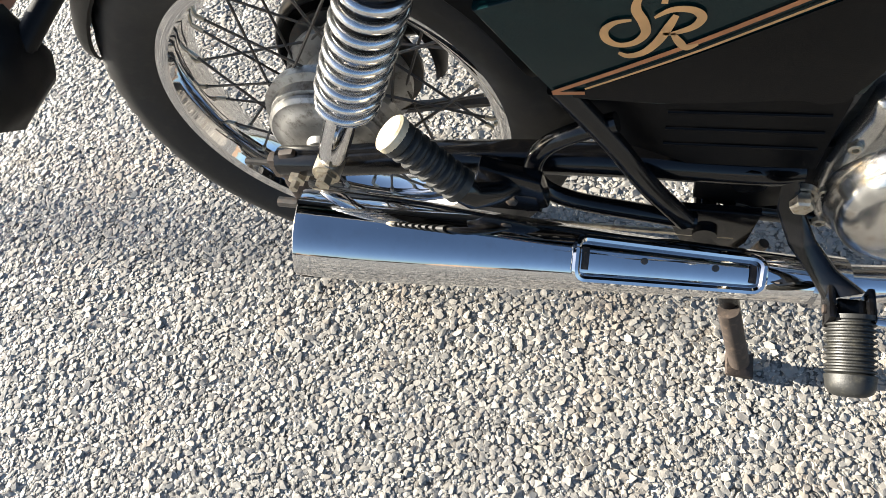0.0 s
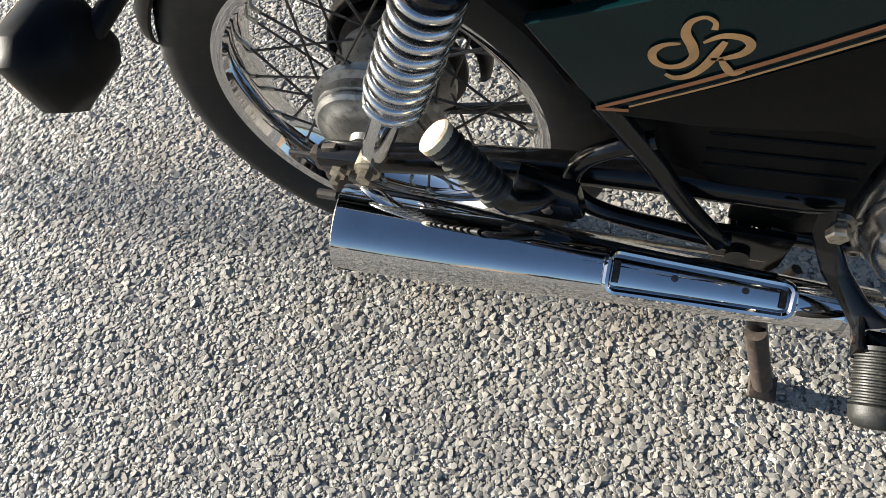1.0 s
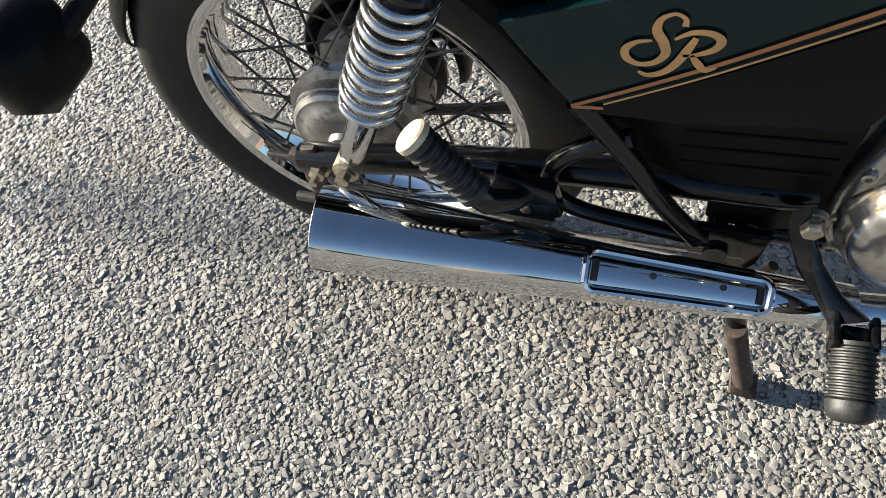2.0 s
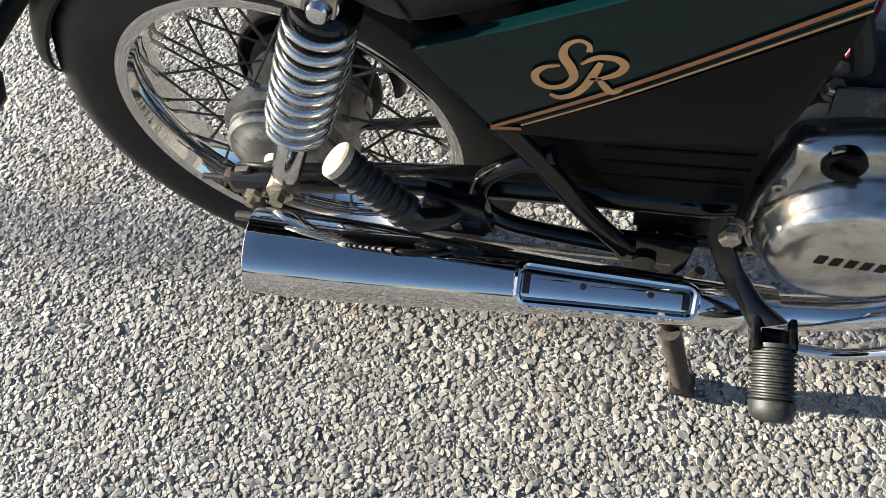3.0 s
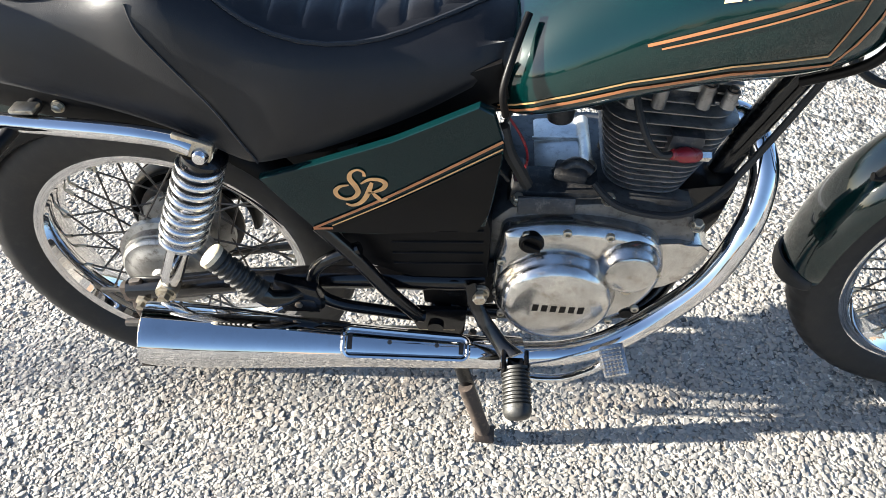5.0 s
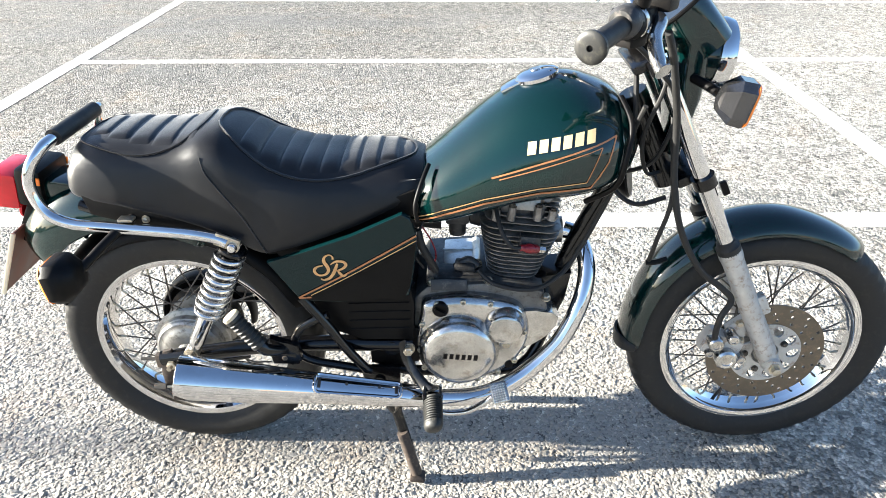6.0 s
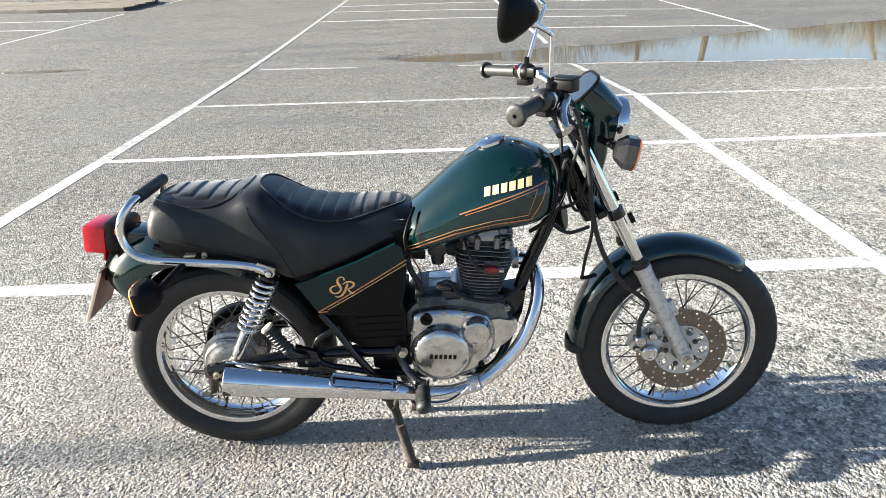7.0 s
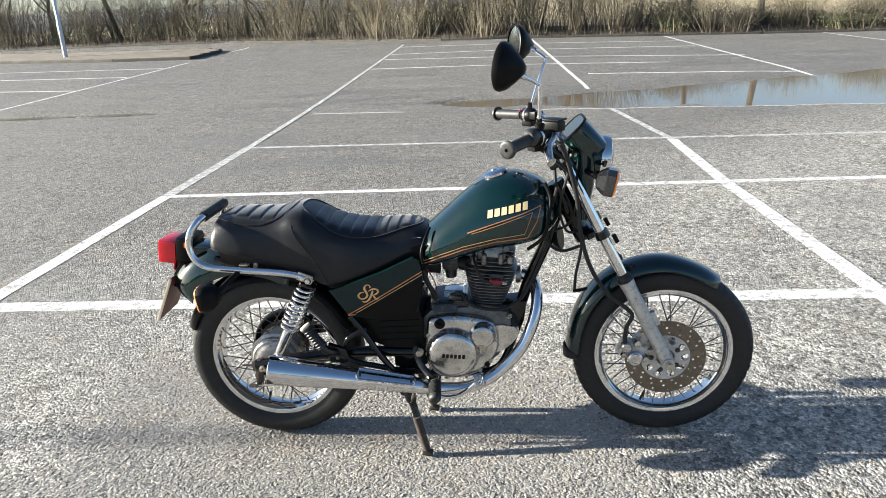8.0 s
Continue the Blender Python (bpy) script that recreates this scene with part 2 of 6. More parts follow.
def make_line_paint(name, worn_from, shade):
    """White road paint, cracked and worn through in places."""
    k = Mat(name)
    wear = k.noise(14, 8, 0.75)
    fine = k.noise(130, 3, 0.7)
    mask = k.ramp(k.math("ADD", k.math("MULTIPLY", wear, 0.7), k.math("MULTIPLY", fine, 0.3)), (worn_from, 0.0), (worn_from + 0.055, 1.0))
    crack = k.node("ShaderNodeTexVoronoi", Vector=k.co, Scale=7.0)
    crack.feature = "DISTANCE_TO_EDGE"
    lines = k.ramp(crack.outputs["Distance"], (0.0, 1.0), (0.035, 0.0))
    mask = k.math("MAXIMUM", k.math("MULTIPLY", mask, 0.85), k.math("MULTIPLY", lines, k.ramp(k.noise(1.5), (0.45, 0.0), (0.6, 0.7))))
    paint = k.mix(k.noise(3, 4), [c * shade for c in (0.74, 0.73, 0.70)], [c * shade for c in (0.58, 0.57, 0.54)])
    k.set(Base_Color=k.mix(mask, paint, (0.20, 0.19, 0.175)), Roughness=0.65).bump(fine, 0.004, 0.8)
    return k.m


def make_water():
    k = Mat("still_water")
    k.set(Base_Color=(0.13, 0.10, 0.065), Roughness=0.05, IOR=1.33, Specular_IOR_Level=0.35).bump(k.noise(2.5, 2), 0.002, 0.15)
    return k.m


asphalt, chip_mat, water = make_asphalt(), make_chip(), make_water()
line_paint, faded_paint = make_line_paint("worn_white_line_paint", 0.505, 1.0), make_line_paint("faded_line_paint", 0.462, 0.84)


# ---- building helpers ----
SHIFT = [Vector((0, 0, 0))]  # how far the group of parts now being built sits from its drawn place


def part(name, bm, material, parent=None, label="", smooth=True):
    """Links a bmesh as one mesh object, under a thing or a part."""
    me = bpy.data.meshes.new(name)
    bmesh.ops.recalc_face_normals(bm, faces=bm.faces)
    bm.to_mesh(me)
    bm.free()
    me.materials.append(material)
    if smooth:
        me.shade_smooth()
        me.set_sharp_from_angle(angle=radians(38))
    ob = new(name, me)
    if parent:
        ob.parent = parent
        if parent.parent is None and parent.name == "motorcycle":
            ob.location = SHIFT[0]
    return tagged(ob, label)


def share(ob, m, parent=None):
    """Another object on the same mesh, at the pose m."""
    o = new(ob.name.split(".")[0], ob.data)
    o.matrix_basis = m
    o.parent = parent or ob.parent
    if "label" in ob:
        tagged(o, ob["label"])
    return o


def smooth_path(points, n=8, closed=False):
    """Catmull-Rom points through the given ones."""
    p = [Vector(q) for q in points]
    if len(p) < 3:
        return p
    out, last = [], len(p) - (0 if closed else 1)
    for i in range(last):
        if closed:
            a, b, c, d = (p[(i + k) % len(p)] for k in (-1, 0, 1, 2))
        else:
            a, b, c, d = p[max(i - 1, 0)], p[i], p[i + 1], p[min(i + 2, len(p) - 1)]
        for s in range(n):
            t = s / n
            out.append(0.5 * (2 * b + (c - a) * t + (2 * a - 5 * b + 4 * c - d) * t * t + (3 * b - a - 3 * c + d) * t ** 3))
    return out if closed else out + [p[-1]]


def add_tube(bm, points, radius, segs=12, closed=False, cap=True, squash=1.0):
    """A round bar along points; radius is a number or one per point."""
    pts = [Vector(q) for q in points]
    radii = radius if isinstance(radius, (list, tuple)) else [radius] * len(pts)
    count, rings, side = len(pts), [], None
    for i, p in enumerate(pts):
        a, b = (pts[i - 1], pts[(i + 1) % count]) if closed else (pts[max(i - 1, 0)], pts[min(i + 1, count - 1)])
        way = (b - a).normalized()
        if side is None:
            side = way.orthogonal().normalized()
        side = (side - way * side.dot(way)).normalized()
        up = way.cross(side)
        rings.append([bm.verts.new(p + radii[i] * (math.cos(2 * math.pi * k / segs) * side + squash * math.sin(2 * math.pi * k / segs) * up)) for k in range(segs)])
    for i in range(count if closed else count - 1):
        r, s = rings[i], rings[(i + 1) % count]
        for k in range(segs):
            bm.faces.new((r[k], r[(k + 1) % segs], s[(k + 1) % segs], s[k]))
    if cap and not closed:
        bm.faces.new(rings[0][::-1])
        bm.faces.new(rings[-1])
    return bm


def tube(points, radius, segs=12, n=8, closed=False, squash=1.0):
    return add_tube(bmesh.new(), smooth_path(points, n, closed), radius, segs, closed, True, squash)


def add_rod(bm, a, b, ra, rb=None, segs=12, cap=True):
    return add_tube(bm, [a, b], [ra, ra if rb is None else rb], segs, False, cap)


def rod(a, b, ra, rb=None, segs=16):
    return add_rod(bmesh.new(), a, b, ra, rb, segs)


def add_lathe(bm, profile, centre, axis=(0, 1, 0), segs=48, closed=False):
    """Turns a profile of (along, radius) round an axis."""
    ax = Vector(axis).normalized()
    u = ax.orthogonal().normalized()
    if abs(ax.y) > 0.99:
        u = Vector((1, 0, 0))
    v, c = ax.cross(u), Vector(centre)
    rings = []
    for along, r in ((float(p), float(q)) for p, q in profile):
        if r < 1e-6:
            rings.append([bm.verts.new(c + ax * along)])
        else:
            rings.append([bm.verts.new(c + ax * along + r * (math.cos(2 * math.pi * k / segs) * u + math.sin(2 * math.pi * k / segs) * v)) for k in range(segs)])
    pairs = list(zip(rings, rings[1:])) + ([(rings[-1], rings[0])] if closed else [])
    for r, s in pairs:
        for k in range(segs):
            j = (k + 1) % segs
            if len(r) == 1 and len(s) == 1:
                break
            if len(r) == 1:
                bm.faces.new((r[0], s[j], s[k]))
            elif len(s) == 1:
                bm.faces.new((r[k], r[j], s[0]))
            else:
                bm.faces.new((r[k], r[j], s[j], s[k]))
    return bm


def lathe(profile, centre, axis=(0, 1, 0), segs=48, closed=False):
    return add_lathe(bmesh.new(), profile, centre, axis, segs, closed)


def loft(rings, cap=True, closed=True):
    """A skin over rings of points, all of one length."""
    bm = bmesh.new()
    vs = [[bm.verts.new(p) for p in ring] for ring in rings]
    n = len(vs[0])
    for r, s in zip(vs, vs[1:]):
        for k in range(n if closed else n - 1):
            j = (k + 1) % n
            bm.faces.new((r[k], r[j], s[j], s[k]))
    if cap:
        bm.faces.new(vs[0][::-1])
        bm.faces.new(vs[-1])
    return bm


def add_box(bm, size, m, bevel=0.0):
    made = bmesh.ops.create_cube(bm, size=1.0, matrix=m @ Matrix.Diagonal((*size, 1)))
    if bevel:
        edges = {e for v in made["verts"] for e in v.link_edges}
        bmesh.ops.bevel(bm, geom=list(edges), offset=bevel, segments=2, affect="EDGES", profile=0.6)
    return bm


def box(size, m, bevel=0.002):
    return add_box(bmesh.new(), size, m, bevel)


def slab(outline, y0, y1, bevel=0.003, dome=0.0, segs=2):
    """A plate: an outline in x and z between y0 (near) and y1, with rounded near edges."""
    bm = bmesh.new()
    a = [bm.verts.new((x, y0, z)) for x, z in outline]
    b = [bm.verts.new((x, y1, z)) for x, z in outline]
    front = bm.faces.new(a)
    bm.faces.new(b[::-1])
    n = len(a)
    for k in range(n):
        bm.faces.new((a[k], b[k], b[(k + 1) % n], a[(k + 1) % n]))
    bmesh.ops.recalc_face_normals(bm, faces=bm.faces)
    if bevel:
        bmesh.ops.bevel(bm, geom=list(front.edges), offset=bevel, segments=segs, affect="EDGES", profile=0.5)
    return bm


def thing(name, label, category, at=(0, 0, 0), group="", kind=""):
    ob = new(name)
    ob.empty_display_size = 0.1
    ob.location = at
    return tagged(ob, label, category, group, kind)


def hexbolt(at, axis, r, h, material, parent, name="bolt"):
    """A hexagon head on a washer."""
    bm = lathe([(0, 0), (0, r * 1.35), (h * 0.3, r * 1.35), (h * 0.3, r)], at, axis, 18)
    add_lathe(bm, [(h * 0.3, r), (h * 0.9, r), (h, r * 0.8), (h, 0)], at, axis, 6)
    return part(name, bm, material, parent)


# ---- the car park ----
def bump01(t):
    return max(0.0, 1.0 - t * t) ** 2 if abs(t) < 1 else 0.0


def ground_z(x, y):
    """Level round the machine, rising gently past the drainage hollow, with two shallow dips that hold water."""
    u = y - 9.6 - 0.42 * max(0.0, min(x, 12.0) - 1.0)
    z = 0.042 * (u + math.sqrt(u * u + 1.5)) / 2 - 0.012
    if y < 3:
        z = -0.007 * min(1.0, max(0.0, (1.0 - y) / 0.25))
    elif y < 7:
        z *= (y - 3) / 4
    if y > 29:
        z -= 0.040 * min(y - 29, 60)
    if -1.2 < x < 13:
        mid = 9.82 + 0.05 * max(0.0, x - 1.5) ** 1.5
        half = 0.10 + 0.98 * min(1.0, max(0.0, (x + 0.7) / 3.0)) + 0.28 * max(0.0, x - 2.5)
        half += 0.16 * math.sin(3.1 * x) + 0.07 * math.sin(7.7 * x + 1)
        z -= 0.075 * bump01((y - mid) / (half * 1.35)) * min(1.0, (x + 1.2) / 0.8)
    if -12 < x < -5.0:
        half = 0.30 + 0.08 * math.sin(4 * x)
        z -= 0.05 * bump01((y - 9.88) / half) * min(1.0, (-5.0 - x) / 0.6)
    return z


def make_ground():
    xs = [-400, -150, -60, -35] + list(np.arange(-24, -12, 1.0)) + list(np.arange(-12, 14, 0.2)) + list(np.arange(14, 24, 1.0)) + [35, 60, 150, 400]
    ys = [-400, -150, -60, -30, -15, -8, -5] + list(np.arange(-3, 7, 0.25)) + list(np.arange(7, 14, 0.08)) + list(np.arange(14, 40, 0.8)) + [50, 70, 100, 200, 400]
    verts = [(x, y, ground_z(x, y)) for y in ys for x in xs]
    n = len(xs)
    faces = [(j * n + i, j * n + i + 1, (j + 1) * n + i + 1, (j + 1) * n + i) for j in range(len(ys) - 1) for i in range(n - 1)]
    me = bpy.data.meshes.new("ground")
    me.from_pydata(verts, [], faces)
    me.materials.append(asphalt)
    me.shade_smooth()
    return tagged(new("ground", me), "old grey asphalt with pale stone chippings", "ground", kind="structure")


ground = make_ground()


def make_chips():
    """Angular chippings standing proud of the binder round the machine."""
    rng = np.random.default_rng(4)
    x0, x1, y0, y1, step = -0.95, 1.45, -0.74, 0.62, 0.0064
    gx, gy = np.meshgrid(np.arange(x0, x1, step), np.arange(y0, y1, step))
    cx = (gx + rng.uniform(-0.48, 0.48, gx.shape) * step).ravel()
    cy = (gy + rng.uniform(-0.48, 0.48, gy.shape) * step).ravel()
    edge = np.minimum(np.minimum(cx - x0, x1 - cx), np.minimum(cy - y0, y1 - cy))
    keep = rng.uniform(0, 1, cx.shape) < np.clip(edge / 0.35, 0.0, 1.0) * 0.93
    cx, cy = cx[keep], cy[keep]
    n, k = len(cx), 6
    r = rng.gamma(6.0, 0.0041 / 6.0, n).clip(0.0018, 0.0078)
    h = r * rng.uniform(0.04, 0.32, n)
    tilt = rng.normal(0, 0.14, (n, 2))
    ang = rng.uniform(0, 2 * np.pi, n)[:, None] + (np.arange(k) + rng.uniform(-0.4, 0.4, (n, k))) * 2 * np.pi / k
    long = rng.uniform(0.72, 1.3, n)[:, None]
    turn = rng.uniform(0, np.pi, n)[:, None]
    rad = r[:, None] * rng.uniform(0.72, 1.25, (n, k))

    def ring(scale, z):
        u, v = np.cos(ang) * rad * scale * long, np.sin(ang) * rad * scale / long
        x, y = u * np.cos(turn) - v * np.sin(turn), u * np.sin(turn) + v * np.cos(turn)
        return np.stack([cx[:, None] + x, cy[:, None] + y, z + x * tilt[:, :1] + y * tilt[:, 1:]], -1)

    base = ring(1.0, np.full((n, k), -0.0015))
    base[..., 2] = -0.0012
    top = ring(rng.uniform(0.74, 0.94, (n, 1)), h[:, None] * rng.uniform(0.85, 1.15, (n, k)))
    peak = top.mean(1, keepdims=True) + np.stack([rng.uniform(-0.4, 0.4, n) * r, rng.uniform(-0.4, 0.4, n) * r, rng.uniform(0.02, 0.12, n) * r], -1)[:, None, :]
    co = np.concatenate([base, top, peak], 1).reshape(-1, 3)
    co[:, 2] -= 0.007
    quads = [[i, (i + 1) % k, k + (i + 1) % k, k + i] for i in range(k)]
    fans = [[k + i, k + (i + 1) % k, 2 * k] for i in range(k)]
    loops = np.array(sum(quads + fans, []))
    all_loops = (np.arange(n)[:, None] * (2 * k + 1) + loops).ravel()
    sizes = np.tile([4] * k + [3] * k, n)
    me = bpy.data.meshes.new("chippings")
    me.vertices.add(len(co))
    me.vertices.foreach_set("co", co.ravel())
    me.loops.add(len(all_loops))
    me.loops.foreach_set("vertex_index", all_loops)
    me.polygons.add(len(sizes))
    me.polygons.foreach_set("loop_start", np.concatenate([[0], np.cumsum(sizes)[:-1]]))
    me.update(calc_edges=True)
    me.validate()
    me.shade_flat()
    me.materials.append(chip_mat)
    return tagged(new("chippings", me), "pale angular stone chippings set in the asphalt", "gravel", kind="stuff")


make_chips()


def stripe(a, b, width, paint):
    """A thin painted line on the ground from a to b."""
    a, b = Vector((*a, 0)), Vector((*b, 0))
    across = (b - a).cross(Vector((0, 0, 1))).normalized() * width / 2
    n = max(2, int((b - a).length / 0.25))
    rows = []
    for i in range(n + 1):
        p = a.lerp(b, i / n)
        wob = 0.004 * math.sin(i * 1.7) + 0.003 * math.sin(i * 4.1)
        rows.append([p + across * (1 + wob * 8), p - across * (1 - wob * 8)])
    bm = loft([[Vector((q.x, q.y, ground_z(q.x, q.y) + (0.0016 if q.y < 6.5 else 0.004))) for q in row] for row in rows], cap=False, closed=False)
    return tagged(part("parking_line", bm, paint, None, "", False), "white painted parking bay line, cracked and worn", "road marking", "bay lines", "structure")


CROSS = [((-2.08, 1.15), (7.1, 1.20)), ((-2.2, 3.63), (7.05, 3.62)), ((-2.25, 6.05), (7.0, 5.60)), ((-2.2, 9.0), (-0.7, 8.82)), ((0.8, 8.65), (6.95, 7.85)),
         ((2.7, 13.17), (6.9, 12.84)), ((-2.4, 15.55), (4.8, 15.0)), ((-2.4, 17.8), (6.9, 16.15)), ((-2.45, 19.3), (6.4, 18.9)), ((-2.45, 21.8), (6.4, 20.7)),
         ((-11.2, 14.0), (-9.0, 13.6)), ((-13.05, 16.64), (-9.05, 16.07)), ((-14.6, 18.83), (-9.0, 18.05))]
LONG = [((-2.05, -0.2), (-2.18, 3.63)), ((-2.18, 3.63), (-2.28, 6.12)), ((-2.28, 6.12), (-2.43, 9.75)), ((-2.43, 9.75), (-2.48, 22.8)), ((2.69, -1.2), (2.65, 3.63)), ((2.65, 3.63), (2.71, 5.7)),
        ((2.71, 5.7), (2.44, 8.6)), ((2.44, 11.05), (1.96, 22.9)), ((6.94, 12.1), (6.39, 22.7)), ((11.9, 17.5), (11.4, 22.6)), ((-9.04, 10.9), (-8.85, 19.6)), ((-8.75, 23.0), (-8.7, 24.8))]
for i, (a, b) in enumerate(CROSS):
    stripe(a, b, 0.125 if i == 0 else 0.10, line_paint if i in (0, 1) or i > 4 else faded_paint)
for i, (a, b) in enumerate(LONG):
    line = stripe(a, b, 0.115 if i in (0, 1, 4, 5) else 0.085, line_paint if i in (0, 4, 5, 7, 8, 9, 10, 11) else faded_paint)
    line.location.z = 0.0008


def make_water_sheet(name, x0, x1, y0, y1, level):
    bm = bmesh.new()
    vs = [bm.verts.new(v) for v in ((x0, y0, level), (x1, y0, level), (x1, y1, level), (x0, y1, level))]
    bm.faces.new(vs)
    return tagged(part(name, bm, water, None, "", False), "shallow rain puddle mirroring bare trees and sky", "puddle", kind="structure")


make_water_sheet("puddle", -1.4, 13.0, 7.0, 15.5, -0.014)
make_water_sheet("puddle", -12.0, -4.8, 9.4, 10.4, 0.0)

HEDGE = [(-60, 46), (-22.7, 30.8), (-10.9, 28.6), (-1.2, 24.3), (5.05, 23.5), (13.25, 22.7), (30, 21), (60, 18)]


def along_hedge(s):
    """A point of the hedge's line, s from 0 to 1, even in x."""
    x = -45 + s * 85
    for (xa, ya), (xb, yb) in zip(HEDGE, HEDGE[1:]):
        if xa <= x <= xb:
            return x, ya + (yb - ya) * (x - xa) / (xb - xa)


def make_verge():
    """The earth bank under the hedge and the pale field beyond it."""
    def sheet(name, offsets, dark, light, label):
        rows = [[(x, y + off, ground_z(x, min(y + off, 29)) + up) for x, y in [along_hedge(i / 60) for i in range(61)]] for off, up in offsets]
        k = Mat(name + "_cover")
        col = k.mix(k.ramp(k.noise(1.6, 5), (0.35, 0.0), (0.65, 1.0)), dark, light)
        col = k.mix(k.math("MULTIPLY", k.noise(22, 4, 0.7), 0.6), col, [c * 0.45 for c in dark])
        k.set(Base_Color=col, Roughness=0.95).bump(k.noise(14, 4), 0.05)
        tagged(part(name, loft(rows, cap=False, closed=False), k.m, None, ""), label, name, kind="structure")

    sheet("verge", ((-0.35, 0.04), (0.0, 0.13), (0.8, 0.22), (2.6, 0.20)), (0.035, 0.028, 0.020), (0.095, 0.075, 0.048), "bare earth bank with leaf litter under the hedge")
    sheet("field", ((2.6, 0.20), (12, 0.5), (60, 2.0), (250, 4.0)), (0.20, 0.16, 0.09), (0.48, 0.40, 0.22), "pale dry winter field")


make_verge()


def kerb_stone(length):
    return box((length + 0.008, 0.13, 0.24), pose(0, 0, 0), 0.018)


def run_kerb(name, points, label, drop=0.0):
    """Kerb stones end to end along a line, each a part."""
    thing_ob = thing(name, label, "kerb", (*points[0], 0), kind="structure")
    proto, rng = None, random.Random(3)
    for a, b in zip(points, points[1:]):
        a, b = Vector((*a, 0)), Vector((*b, 0))
        n = max(1, round((b - a).length / 0.92))
        turn = math.degrees(math.atan2(b.y - a.y, b.x - a.x))
        for i in range(n):
            p = a.lerp(b, (i + 0.5) / n)
            z = ground_z(p.x, p.y) - drop + rng.uniform(-0.002, 0.002)
            m = pose(p.x - points[0][0], p.y - points[0][1], z, 0, 0, turn) @ Matrix.Diagonal(((b - a).length / n / 0.92, 1, 1, 1))
            if proto is None:
                proto = part("kerb_stone", kerb_stone(0.92), concrete, thing_ob, "", False)
                proto.matrix_basis = m
            else:
                share(proto, m)


run_kerb("kerb", [(-30, 33.3), (-22.7, 30.35), (-10.9, 28.15), (-1.2, 23.85), (5.05, 23.05), (13.25, 22.25), (24, 21.2)], "low concrete kerb along the hedge", 0.05)
run_kerb("island_kerb", [(-21, 23.4), (-12.1, 21.06), (-9.25, 20.7), (-9.22, 23.2), (-9.9, 24.05), (-21, 26.6)], "low concrete kerb round a traffic island", 0.02)
island = bmesh.new()
island.faces.new([island.verts.new((x, y, ground_z(x, y) + 0.090)) for x, y in ((-21, 23.42), (-12.1, 21.1), (-9.3, 20.75), (-9.27, 23.16), (-9.93, 24.0), (-21, 26.55))])
tagged(part("traffic_island", island, island_earth, None, "", False), "earth-brown worn top of the traffic island", "traffic island", kind="structure")


def make_lamp_post(x, y):
    z = ground_z(x, y)
    post = thing("lamp_post", "tall grey galvanised lamp post in the car park", "lamp post", (x, y, z), "lamp posts")
    part("post", lathe([(0, 0), (0, 0.075), (1.3, 0.072), (1.34, 0.058), (7.0, 0.045), (7.0, 0)], (0, 0, 0), (0, 0, 1), 20), galvanised, post)
    part("service_door", box((0.07, 0.012, 0.35), pose(0, -0.072, 0.75), 0.003), galvanised, post)
    part("lamp_head", box((0.6, 0.22, 0.1), pose(0.25, 0, 7.03), 0.03), galvanised, post)
    return post


lamp_post = make_lamp_post(-15.1, 23.2)
copy_thing(lamp_post, pose(-16.5, -0.343, -0.007) @ Matrix.Diagonal((0.6, 0.6, 1, 1)))


# ---- bare trees and the hedge ----
def grow(rng, bm, twigs, p, way, length, r, depth):
    """A limb and all that forks from it; thin growth goes into the twigs."""
    pts, radii = [p], [r]
    steps = 4
    for i in range(steps):
        way = (way + Vector((rng.gauss(0, 0.13), rng.gauss(0, 0.13), rng.gauss(0.03, 0.08)))).normalized()
        pts.append(pts[-1] + way * length / steps)
        radii.append(r * (1 - 0.42 * (i + 1) / steps))
    add_tube(bm if depth > 1 else twigs, pts, radii, 7 if depth > 2 else 4 if depth > 1 else 3, cap=False)
    if depth == 0:
        return
    kids = 4 if depth > 2 else 5
    for i in range(kids):
        at = rng.uniform(0.35, 1.0) * steps
        j = min(int(at), steps - 1)
        start = pts[j].lerp(pts[j + 1], at - j)
        side = way.orthogonal()
        side.rotate(Matrix.Rotation(rng.uniform(0, 6.28), 3, way))
        new_way = (way * rng.uniform(0.5, 1.0) + side * rng.uniform(0.45, 1.0) + Vector((0, 0, 0.15))).normalized()
        grow(rng, bm, twigs, start, new_way, length * rng.uniform(0.5, 0.78), radii[j] * rng.uniform(0.42, 0.6), depth - 1)


def make_tree(seed, height):
    rng = random.Random(seed)
    tree = thing("bare_tree", "leafless winter tree with a grey-brown trunk behind the hedge", "tree", group="trees behind the hedge")
    bm, twigs = bmesh.new(), bmesh.new()
    grow(rng, bm, twigs, Vector((0, 0, -0.3)), Vector((0, 0, 1)), height * 0.40, height * 0.013, 4)
    part("trunk", bm, bark, tree)
    part("crown", twigs, twig, tree)
    return tree


rng = random.Random(11)
trees = [make_tree(s, h) for s, h in ((1, 9.0), (2, 11.0), (3, 8.0))]
spots = [along_hedge(s) for s in (0.10, 0.17, 0.23, 0.28, 0.325, 0.36, 0.40, 0.435, 0.47, 0.50, 0.535, 0.575, 0.615, 0.655, 0.72, 0.80, 0.90)]
for i, (x, y) in enumerate(spots):
    yy = y + rng.uniform(1.2, 3.2)
    m = pose(x + rng.uniform(-0.6, 0.6), yy, ground_z(x, min(yy, 29)) + 0.1, 0, 0, rng.uniform(0, 360))
    if i < 3:
        trees[i].matrix_basis = m
    else:
        copy_thing(trees[i % 3], m)


